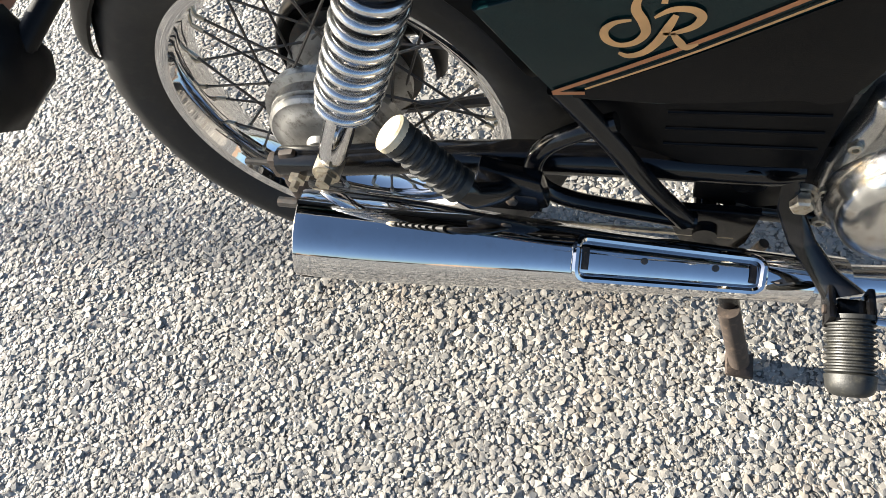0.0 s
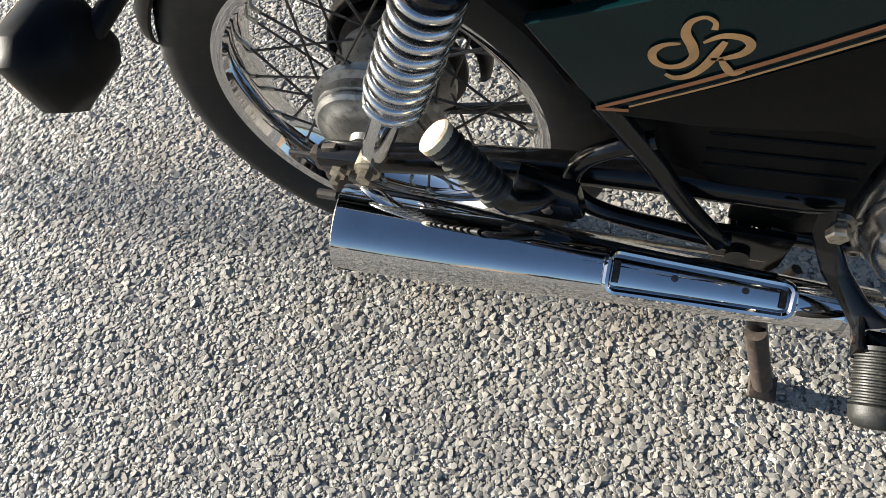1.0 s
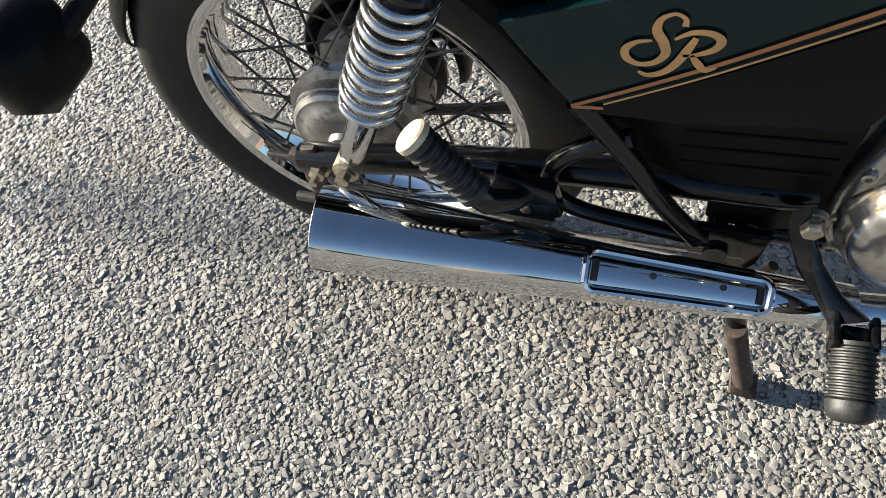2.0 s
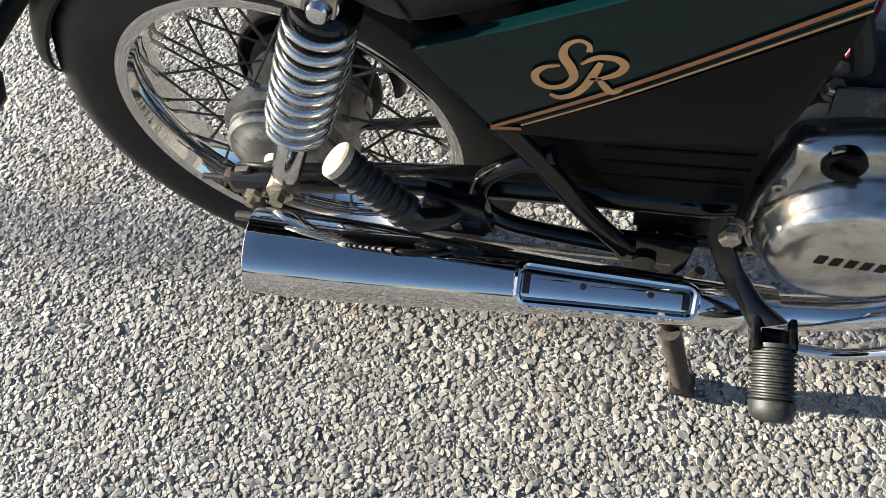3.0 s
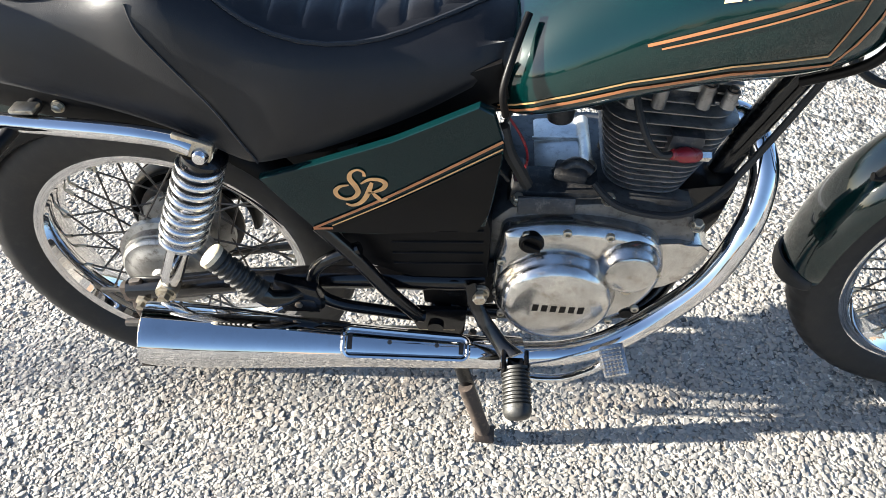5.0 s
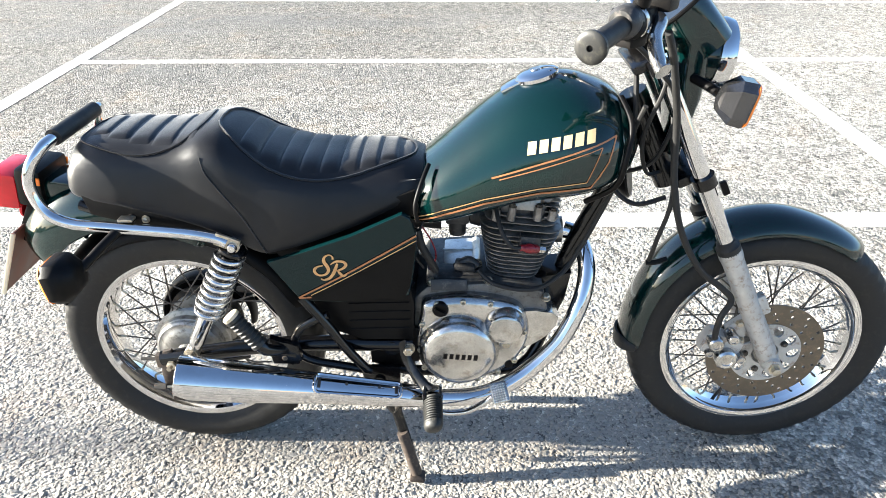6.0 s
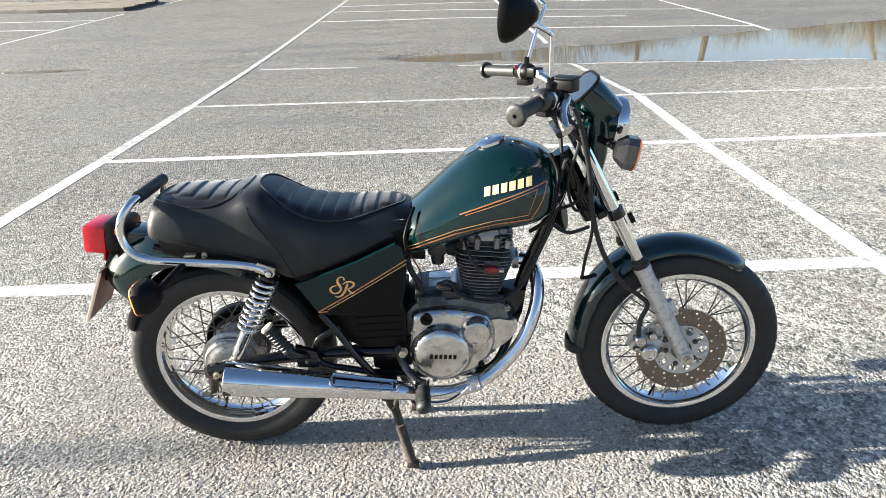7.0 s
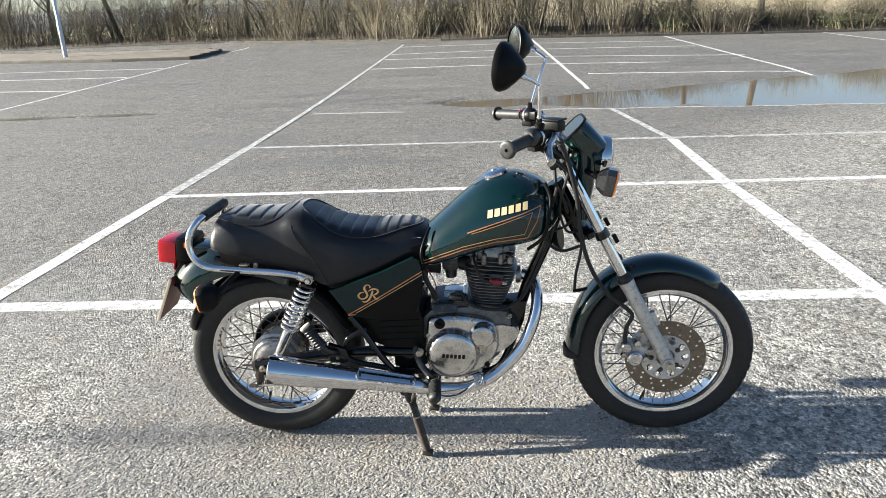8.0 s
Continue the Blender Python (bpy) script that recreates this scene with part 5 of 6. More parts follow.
# frame
SHIFT[0] = Vector((-0.024, 0, 0.003))
def frame_tube(pts, r, mat=None, label="", n=8):
    return part("frame_tube", tube(pts, r, 14, n), mat or black_paint, bike, label)


frame_tube([(0.995, 0, 0.80), (0.965, 0, 0.70), (0.905, 0, 0.56), (0.868, 0, 0.45), (0.845, 0, 0.38)], 0.020, label="black frame down tube")
frame_tube([(0.97, 0, 0.86), (0.80, 0, 0.80), (0.62, 0, 0.72), (0.45, 0, 0.66)], 0.022)
for s in (-1, 1):
    frame_tube([(0.55, s * 0.10, 0.70), (0.30, s * 0.112, 0.655), (0.0, s * 0.105, 0.665), (-0.12, s * 0.09, 0.685)], 0.012)
    frame_tube([(0.322, s * 0.148, 0.502), (0.368, s * 0.148, 0.433), (0.405, s * 0.148, 0.368), (0.446, s * 0.146, 0.308)], 0.0105, label="black diagonal frame tube", n=4)
    # rear loop that carries the pillion peg
    frame_tube([(0.372, s * 0.142, 0.452), (0.334, s * 0.145, 0.436), (0.306, s * 0.147, 0.414), (0.294, s * 0.148, 0.380), (0.304, s * 0.148, 0.350), (0.335, s * 0.148, 0.332), (0.395, s * 0.146, 0.318), (0.455, s * 0.140, 0.300)], 0.0095)
    frame_tube([(0.540, s * 0.085, 0.50), (0.530, s * 0.088, 0.40), (0.500, s * 0.090, 0.31), (0.50, s * 0.085, 0.27)], 0.014)
    swing = frame_tube([(0.545, s * 0.100, 0.350), (0.50, s * 0.105, 0.350), (0.36, s * 0.108, 0.352), (0.20, s * 0.112, 0.344), (0.05, s * 0.112, 0.320), (-0.025, s * 0.108, 0.306)], 0.0185, label="black swinging arm")
    part("axle_block", box((0.075, 0.016, 0.036), pose(-0.002, s * 0.112, 0.302), 0.004), rust, swing)
    part("axle_nut", lathe([(0, 0), (0, 0.015), (0.004, 0.015), (0.004, 0.011), (0.014, 0.011), (0.016, 0.006), (0.026, 0.006), (0.026, 0)], (0.0, s * 0.120, 0.302), (0, s, 0), 6), zinc, swing)
    part("chain_adjuster", rod((-0.075, s * 0.112, 0.305), (-0.02, s * 0.112, 0.305), 0.004, None, 8), dark_steel, swing)
    gusset = slab([(0.448, 0.392), (0.500, 0.398), (0.572, 0.396), (0.578, 0.340), (0.560, 0.305), (0.50, 0.285), (0.452, 0.300)], s * 0.108 - 0.004, s * 0.108 + 0.004, 0.003)
    part("frame_plate", gusset, black_plastic, bike, "black frame plate behind the engine")
frame_tube([(0.50, 0.12, 0.345), (0.50, -0.12, 0.345)], 0.018)
frame_tube([(0.86, -0.05, 0.40), (0.80, -0.085, 0.285), (0.70, -0.09, 0.262), (0.55, -0.10, 0.270), (0.49, -0.11, 0.29)], 0.012)
frame_tube([(0.86, 0.05, 0.40), (0.80, 0.085, 0.285), (0.70, 0.09, 0.262), (0.55, 0.10, 0.270), (0.49, 0.11, 0.29)], 0.012)
hexbolt(Vector((0.540, -0.142, 0.367)), (0, -1, 0), 0.0105, 0.020, zinc, bike, "engine_bolt")
# engine cradle bracket in front
part("engine_bracket", slab([(0.800, 0.485), (0.895, 0.50), (0.885, 0.43), (0.868, 0.385), (0.840, 0.40), (0.805, 0.44)], -0.045, 0.045, 0.004), black_paint, bike, "black front engine bracket")

# chain, guard
SHIFT[0] = Vector((0.004, 0, 0))
guard = arc_guard(Vector((0.0, 0.078, 0.30)), [(-10, 0.112), (60, 0.124), (110, 0.126), (190, 0.120)], 0.022, 0.010, 0.002, 30)
part("chain_guard", guard, black_plastic, bike, "black chain guard round the sprocket")
disc = loft([[Vector((r * math.cos(radians(a)), 0.098 + t, 0.30 + r * math.sin(radians(a)))) for r, t in ((0.06, 0), (0.124, 0), (0.124, 0.003), (0.06, 0.003))] for a in range(20, 216, 6)])
part("guard_plate", disc, black_plastic, bike, "black plate of the chain guard")
part("chain", tube([(0.0, 0.063, 0.39), (0.25, 0.063, 0.375), (0.52, 0.063, 0.37)], 0.008, 6, 10, squash=0.6), dark_steel, bike)
part("chain", tube([(0.0, 0.063, 0.21), (0.25, 0.063, 0.255), (0.52, 0.063, 0.30)], 0.008, 6, 10, squash=0.6), dark_steel, bike)
part("chain_cover", slab([(0.10, 0.425), (0.40, 0.405), (0.42, 0.375), (0.15, 0.375), (0.08, 0.395)], 0.082, 0.086, 0.001), black_plastic, bike)


# shock absorbers
SHIFT[0] = Vector((-0.024, 0, 0.003))
def make_shock(s):
    top, low = Vector((0.202, s * 0.138, 0.629)), Vector((0.062, s * 0.140, 0.350))
    way = (low - top).normalized()
    length = (low - top).length
    shock = part("shock_absorber", lathe([(0.012, 0), (0.012, 0.022), (0.018, 0.030), (0.024, 0.030), (0.026, 0.0165), (0.10, 0.0165), (0.10, 0)], top, way, 28), black_paint, bike, "rear shock absorber with a bright coil spring")
    coil, turns, n = [], 9.0, 300
    u = way.orthogonal().normalized()
    v = way.cross(u)
    for i in range(n + 1):
        t = i / n
        r = 0.0270 - 0.003 * max(0.0, 0.12 - t) / 0.12 + 0.0015 * t
        a = 2 * math.pi * turns * t
        coil.append(top + way * (0.024 + 0.164 * t) + r * (math.cos(a) * u + math.sin(a) * v))
    part("spring", add_tube(bmesh.new(), coil, 0.0052, 10), spring_steel, shock, "bright satin coil spring")
    part("spring_seat", lathe([(0.186, 0.016), (0.186, 0.030), (0.191, 0.031), (0.195, 0.028), (0.197, 0.018)], top, way, 28), spring_steel, shock)
    part("lower_tube", lathe([(0.10, 0.011), (0.186, 0.011), (0.190, 0.0175), (length - 0.035, 0.0165), (length - 0.022, 0.015), (length - 0.012, 0.012)], top, way, 28), chrome, shock, "chrome lower shock tube")
    part("lower_eye", lathe([(-0.014, 0.008), (-0.014, 0.016), (0.014, 0.016), (0.014, 0.008)], low, (0, 1, 0), 20, True), zinc, shock)
    eye = lathe([(-0.018, 0), (-0.018, 0.013), (0.014, 0.017), (0.018, 0.017), (0.018, 0)], top, (0, 1, 0), 20)
    part("upper_eye", eye, polished_alu, shock)
    part("cap_nut", lathe([(0, 0), (0, 0.014), (0.004, 0.014), (0.004, 0.0105), (0.012, 0.0105), (0.017, 0.0075), (0.019, 0)], top + Vector((0, s * 0.018, 0)), (0, s, 0), 24), chrome, shock, "chrome domed nut")
    part("lower_bolt", lathe([(0, 0), (0, 0.013), (0.004, 0.013), (0.004, 0.009), (0.014, 0.009), (0.014, 0)], low + Vector((0, s * 0.014, 0)), (0, s, 0), 6), zinc, shock)
    return shock


make_shock(-1)
make_shock(1)

# exhaust
M0, M1 = Vector((0.0612, -0.2293, 0.3531)), Vector((0.5918, -0.1681, 0.2488))
MW = (M1 - M0).normalized()
ML = (M1 - M0).length
M_R = [(0.0, 0.0468), (0.10, 0.0449), (0.20, 0.0395), (0.30, 0.0332), (0.42, 0.0279), (0.50, 0.0252), (ML, 0.0232)]
prof = [(0.030, 0), (0.030, 0.030), (0.004, 0.0435), (0.0, 0.0452), (0.001, 0.0462)] + [(t, lerp_table(M_R, t)) for t in np.linspace(0.006, ML - 0.012, 40)] + [(ML - 0.004, 0.0225), (ML, 0.0205)]
muffler = part("muffler", lathe(prof, M0, MW, 64), chrome, bike, "long tapered chrome silencer")
part("tail_spout", lathe([(-0.006, 0.012), (-0.006, 0.0145), (0.04, 0.0145)], M0, MW, 20), rust, muffler)
mu = Vector((0, -1, 0))
mu = (mu - MW * mu.dot(MW)).normalized()
mv = MW.cross(mu)
if mv.z < 0:
    mv = -mv


def on_muffler(t, deg, lift=0.0):
    a = radians(deg)
    return M0 + MW * t + (lerp_table(M_R, t) + lift) * (math.cos(a) * mu + math.sin(a) * mv)


def rounded_rect(t0, t1, d0, d1, ct, cd, n=7):
    pts = []
    for cx, cy, a0 in ((t1 - ct, d1 - cd, 0), (t0 + ct, d1 - cd, 90), (t0 + ct, d0 + cd, 180), (t1 - ct, d0 + cd, 270)):
        pts += [(cx + ct * math.cos(radians(a0 + 90 * i / n)), cy + cd * math.sin(radians(a0 + 90 * i / n))) for i in range(n + 1)]
    return pts


def fine_loop(pts, step=0.012):
    out = []
    for (a, b), (c, d) in zip(pts, pts[1:] + pts[:1]):
        n = max(1, int(abs(c - a) / step))
        out += [(a + (c - a) * i / n, b + (d - b) * i / n) for i in range(n)]
    return out


loop = fine_loop(rounded_rect(0.282, 0.468, 28, 97, 0.011, 18))
part("guard_frame", add_tube(bmesh.new(), [on_muffler(t, d, 0.0030) for t, d in loop], 0.0042, 8, True), chrome, muffler, "raised chrome frame on the silencer")
for t0, t1 in ((0.288, 0.295), (0.455, 0.462)):
    rows = [[on_muffler(t0 + (t1 - t0) * i / 3, 44 + 38 * k / 10, 0.0012) for k in range(11)] for i in range(4)]
    part("guard_recess", loft(rows, cap=False, closed=False), rust, muffler, "rusty dark recess end")
for t in (0.350, 0.421):
    part("guard_screw", lathe([(-0.001, 0.0036), (0.0015, 0.0034), (0.002, 0)], on_muffler(t, 68), on_muffler(t, 68, 1.0) - on_muffler(t, 68), 12), dark_steel, muffler)
rows = [[on_muffler(0.002 + 0.022 * i / 4 * (1 - abs(k - 4) / 5.5), -52 + 4.5 * k, 0.0007) for k in range(9)] for i in range(5)]
part("rust_patch", loft(rows, cap=False, closed=False), rust, muffler, "dark rust patch at the silencer's end")
head_pts = [(0.880, 0.030, 0.568), (0.902, 0.022, 0.562), (0.922, -0.010, 0.540), (0.928, -0.042, 0.502), (0.914, -0.075, 0.441), (0.875, -0.100, 0.360), (0.812, -0.118, 0.294), (0.745, -0.138, 0.254), (0.680, -0.153, 0.240), (0.610, -0.165, 0.2455), (0.575, -0.170, 0.2515)]
header = part("exhaust_pipe", tube(head_pts, 0.0195, 24, 8), chrome, bike, "curved chrome exhaust pipe, lightly stained")
part("pipe_clamp", lathe([(-0.016, 0.020), (-0.016, 0.0285), (0.016, 0.0275), (0.016, 0.020)], M1 - MW * 0.004, MW, 28), chrome, header, "chrome pipe clamp")
part("exhaust_flange", lathe([(-0.008, 0.015), (-0.008, 0.030), (0.008, 0.030), (0.008, 0.02)], (0.868, 0.030, 0.568), (1, 0, 0), 24), cast_alu, header)
part("muffler_hanger", slab([(0.245, 0.372), (0.300, 0.372), (0.305, 0.345), (0.250, 0.345)], -0.175, -0.167, 0.002), black_paint, muffler)

# engine
engine = part("engine", slab([(0.545, 0.46), (0.58, 0.495), (0.70, 0.505), (0.83, 0.485), (0.845, 0.42), (0.80, 0.33), (0.74, 0.278), (0.64, 0.252), (0.565, 0.285), (0.545, 0.36)], -0.098, 0.115, 0.008), case_grey, bike, "small single-cylinder air-cooled engine with polished covers")


def blob(outline, y_face, y_back, round_r, material, name, label, steps=5):
    """A cast cover: an outline in x and z with a generously rounded near edge."""
    path = smooth_path([(x, 0, z) for x, z in outline], 5, True)
    cx, cz = sum(p.x for p in path) / len(path), sum(p.z for p in path) / len(path)
    rings = [[Vector((p.x, y_back, p.z)) for p in path]]
    for i in range(steps + 1):
        a = math.pi / 2 * i / steps
        inset, back = round_r * (1 - math.cos(a)), round_r * (1 - math.sin(a))
        ring = []
        for p in path:
            d = Vector((p.x - cx, 0, p.z - cz))
            q = p - d.normalized() * inset
            ring.append(Vector((q.x, y_face + back, q.z)))
        rings.append(ring)
    for s in (0.7, 0.4, 0.05):
        rings.append([Vector((cx + (p.x - cx) * s, y_face, cz + (p.z - cz) * s)) for p in rings[steps + 1]])
    return part(name, loft(rings), material, engine, label)


COVER = [(0.566, 0.440), (0.572, 0.470), (0.600, 0.480), (0.655, 0.486), (0.720, 0.480), (0.775, 0.462), (0.797, 0.425), (0.800, 0.375), (0.780, 0.325), (0.742, 0.285), (0.690, 0.262), (0.636, 0.256), (0.585, 0.276), (0.560, 0.315), (0.556, 0.375)]
clutch = blob(COVER, -0.130, -0.096, 0.020, polished_alu, "clutch_cover", "worn polished aluminium clutch cover")
DOME = Vector((0.650, 0, 0.358))
part("cover_dome", lathe([(-0.126, 0.088), (-0.138, 0.0865), (-0.143, 0.082), (-0.150, 0.080), (-0.158, 0.0765), (-0.1625, 0.070), (-0.1645, 0.060), (-0.1655, 0.03), (-0.166, 0)], DOME, (0, 1, 0), 64), polished_alu, engine, "round polished dome with a black maker's name")
part("cover_dome", lathe([(-0.126, 0.044), (-0.140, 0.042), (-0.146, 0.037), (-0.152, 0.035), (-0.1545, 0.031), (-0.156, 0.02), (-0.1562, 0)], (0.748, 0, 0.421), (0, 1, 0), 48), polished_alu, engine, "small round polished cover")
part("oil_filter_housing", domed_slab([(0.775, 0.440), (0.815, 0.443), (0.850, 0.434), (0.866, 0.416), (0.862, 0.396), (0.842, 0.374), (0.812, 0.352), (0.778, 0.338)], lambda x, z, l=0.0: -0.108 + 0.6 * max(0.0, x - 0.83) ** 1.2, 0.09, -1), polished_alu, engine, "polished housing at the front of the engine")
# the maker's name on the dome becomes six plain bars
for i in range(6):
    x = 0.6155 + 0.0130 * i
    z = 0.3555 - 0.0008 * i
    rows = [[Vector((x + dx + 0.0015 * k, -0.1661, z + 0.0135 * k - 0.0)) for dx in (0.0, 0.0085)] for k in (0, 1)]
    part("name_bar", loft(rows, cap=False, closed=False), black_plastic, engine, "", False)
SCREWS = [(0.570, 0.418), (0.603, 0.472), (0.658, 0.477), (0.716, 0.472), (0.790, 0.400), (0.772, 0.322), (0.737, 0.290), (0.690, 0.269), (0.625, 0.264), (0.572, 0.300), (0.564, 0.350)]
for x, z in SCREWS:
    part("cover_screw", lathe([(0, 0), (0, 0.0062), (0.005, 0.0060), (0.006, 0.0045), (0.006, 0.003), (0.002, 0.003), (0.002, 0)], (x, -0.126, z), (0, -1, 0), 14), zinc, engine)
cap_b = lathe([(0, 0), (0, 0.0175), (0.010, 0.0175), (0.013, 0.0150), (0.013, 0)], (0.610, -0.124, 0.460), (0, -1, 0), 24)
add_box(cap_b, (0.026, 0.008, 0.006), pose(0.610, -0.140, 0.460, 0, 30, 0), 0.002)
part("oil_cap", cap_b, black_plastic, engine, "black oil filler cap")
part("oil_window", lathe([(0, 0), (0, 0.010), (0.004, 0.009), (0.004, 0)], (0.760, -0.128, 0.312), (0, -1, 0), 20), black_plastic, engine, "dark oil level window")
part("timing_plug", lathe([(0, 0), (0, 0.009), (0.006, 0.008), (0.006, 0)], (0.752, -0.130, 0.370), (0, -1, 0), 16), zinc, engine)
part("maker_plate", box((0.078, 0.006, 0.024), pose(0.628, -0.100, 0.502, -20), 0.002), engine_black, engine, "dark rectangular plate on the crankcase")
part("crankcase_top", slab([(0.575, 0.487), (0.582, 0.532), (0.596, 0.528), (0.604, 0.514), (0.70, 0.51), (0.70, 0.49)], -0.085, -0.03, 0.006), engine_black, engine)
starter = part("starter_cover", slab([(0.608, 0.470), (0.610, 0.494), (0.618, 0.501), (0.668, 0.505), (0.694, 0.503), (0.700, 0.494), (0.700, 0.470)], -0.030, 0.100, 0.006), pale_cast, engine, "pale cast crankcase top behind the cylinder")
part("case_boss", lathe([(0, 0), (0, 0.010), (0.13, 0.010), (0.134, 0.007), (0.134, 0)], (0.688, -0.034, 0.502), (0, 1, 0), 18), pale_cast, starter)
part("case_rib", box((0.082, 0.005, 0.006), pose(0.652, 0.045, 0.5055), 0.002), pale_cast, starter)
part("breather_box", box((0.046, 0.030, 0.020), pose(0.662, -0.050, 0.520, 12, 0, -8), 0.007), engine_black, engine, "sooty black breather fitting")
part("oil_pipe", tube([(0.640, -0.05, 0.515), (0.668, -0.045, 0.532), (0.690, -0.05, 0.520)], 0.009, 10), engine_black, engine)


for x, y, z in ((0.590, -0.088, 0.500), (0.712, -0.088, 0.503), (0.835, -0.100, 0.470), (0.690, -0.03, 0.512), (0.715, 0.02, 0.512)):
    hexbolt(Vector((x, y, z)), (0, -0.35, 0.94), 0.0075, 0.012, zinc, engine, "case_bolt")


# cylinder: separate cooling fins on a leaning barrel
CY0, LEAN_WAY = Vector((0.765, 0, 0.490)), Vector((0.10, 0, 1)).normalized()


def fin(c, hx, hy, thick, r):
    bm, pts = bmesh.new(), []
    for cx, cy, a0 in ((hx - r, hy - r, 0), (-hx + r, hy - r, 90), (-hx + r, -hy + r, 180), (hx - r, -hy + r, 270)):
        pts += [(cx + r * math.cos(radians(a0 + 15 * i)), cy + r * math.sin(radians(a0 + 15 * i))) for i in range(7)]
    m = Matrix.Translation(c) @ LEAN_WAY.to_track_quat("Z", "Y").to_matrix().to_4x4() @ pose(0, 0, 0, 0, 0, 90)
    rings = [[m @ Vector((x * s, y * s, h)) for x, y in pts] for s, h in ((0.985, -thick / 2), (1.0, -thick / 4), (1.0, thick / 4), (0.985, thick / 2))]
    return loft(rings)


barrel = part("cylinder", rod(CY0 - LEAN_WAY * 0.01, CY0 + LEAN_WAY * 0.185, 0.052, None, 32), engine_black, engine, "black finned cylinder with bright fin edges")
for i in range(11):
    c = CY0 + LEAN_WAY * (0.012 + 0.0108 * i)
    part("fin", fin(c, 0.058 + 0.0026 * i, 0.066 + 0.0018 * i, 0.0030, 0.042), fin_alu, barrel)
for i in range(3):
    c = CY0 + LEAN_WAY * (0.134 + 0.0105 * i)
    part("fin", fin(c, 0.086 - 0.008 * i, 0.082 - 0.010 * i, 0.0030, 0.036), fin_alu, barrel)
part("cylinder_head", box((0.100, 0.095, 0.048), Matrix.Translation(CY0 + LEAN_WAY * 0.158) @ pose(0, 0, 0, 0, 5.7, 0), 0.010), fin_alu, barrel, "sooty grey cast cylinder head")
rocker = part("rocker_cover", box((0.106, 0.085, 0.032), Matrix.Translation(CY0 + LEAN_WAY * 0.196) @ pose(0, 0, 0, 0, 5.7, 0), 0.012), fin_alu, barrel, "sooty cast rocker cover")
lean = pose(0, 0, 0, 0, 5.7, 0)
for dx, up in ((-0.056, 0.024), (-0.024, 0.030), (0.030, 0.030), (0.060, 0.022)):
    foot = CY0 + LEAN_WAY * 0.150 + Vector((dx, -0.062, 0))
    tower = part("bolt_tower", lathe([(0, 0), (0, 0.0095), (up, 0.0085), (up, 0)], foot, LEAN_WAY, 14), fin_alu, barrel)
    hexbolt(foot + LEAN_WAY * up, LEAN_WAY, 0.0062, 0.006, dark_steel, tower, "head_bolt")
part("rocker_lid", box((0.058, 0.012, 0.036), Matrix.Translation(CY0 + LEAN_WAY * 0.186 + Vector((0.004, -0.052, 0))) @ lean @ pose(0, 0, 0, -18, 0, 0), 0.006), cast_alu, rocker, "grey rocker lid")
for i in range(9):
    at = CY0 + LEAN_WAY * 0.212 + Vector((-0.048 + 0.012 * i, 0.0, 0))
    part("rocker_rib", box((0.0032, 0.078, 0.014), Matrix.Translation(at) @ lean, 0.001), fin_alu, rocker)
for i in range(4):
    at = CY0 + LEAN_WAY * (0.152 + 0.011 * i) + Vector((0.060, -0.004, 0))
    part("side_fin", box((0.030, 0.110 - 0.008 * i, 0.0032), Matrix.Translation(at) @ lean, 0.001), fin_alu, barrel)
for dx in (-0.038, 0.046):
    part("rocker_cap", lathe([(0, 0), (0, 0.013), (0.008, 0.013), (0.011, 0.010), (0.011, 0)], CY0 + LEAN_WAY * 0.194 + Vector((dx, -0.044, 0)), (0, -1, 0.3), 6), fin_alu, barrel)
part("plug_recess", box((0.046, 0.030, 0.044), pose(0.795, -0.076, 0.592, 0, 5.7, 0), 0.010), engine_black, barrel)
plug_at, plug_way = Vector((0.806, -0.094, 0.588)), Vector((-0.93, -0.28, 0.24)).normalized()
part("plug_cap", lathe([(-0.008, 0.0070), (-0.002, 0.0095), (0.014, 0.0105), (0.020, 0.0095), (0.024, 0.0075), (0.032, 0.0070), (0.034, 0.0050), (0.034, 0)], plug_at, plug_way, 20), red_cap, engine, "red spark plug cap")
part("plug_hex", lathe([(-0.022, 0), (-0.022, 0.0075), (-0.008, 0.0075), (-0.008, 0)], plug_at, plug_way, 6), polished_alu, engine)
lead_end = plug_at + plug_way * 0.032
part("plug_lead", tube([lead_end, lead_end + plug_way * 0.02, (0.738, -0.105, 0.628), (0.725, -0.07, 0.665), (0.73, -0.05, 0.685)], 0.0045, 8), rubber, engine)
carb = part("carburettor", box((0.055, 0.055, 0.06), pose(0.645, 0.0, 0.635), 0.012), engine_black, engine, "sooty carburettor behind the cylinder")
part("intake_rubber", lathe([(0, 0.022), (0.02, 0.027), (0.035, 0.024), (0.055, 0.026)], (0.672, -0.005, 0.625), (1, 0, -0.05), 20), rubber, carb)
part("float_bowl", lathe([(0, 0), (0, 0.018), (0.03, 0.021), (0.034, 0.021), (0.034, 0)], (0.645, 0.0, 0.575), (0, 0, 1), 20), engine_black, carb)
part("intake_rubber", lathe([(0, 0.03), (0.04, 0.026), (0.08, 0.030)], (0.53, -0.005, 0.62), (1, 0, 0), 20), rubber, carb)

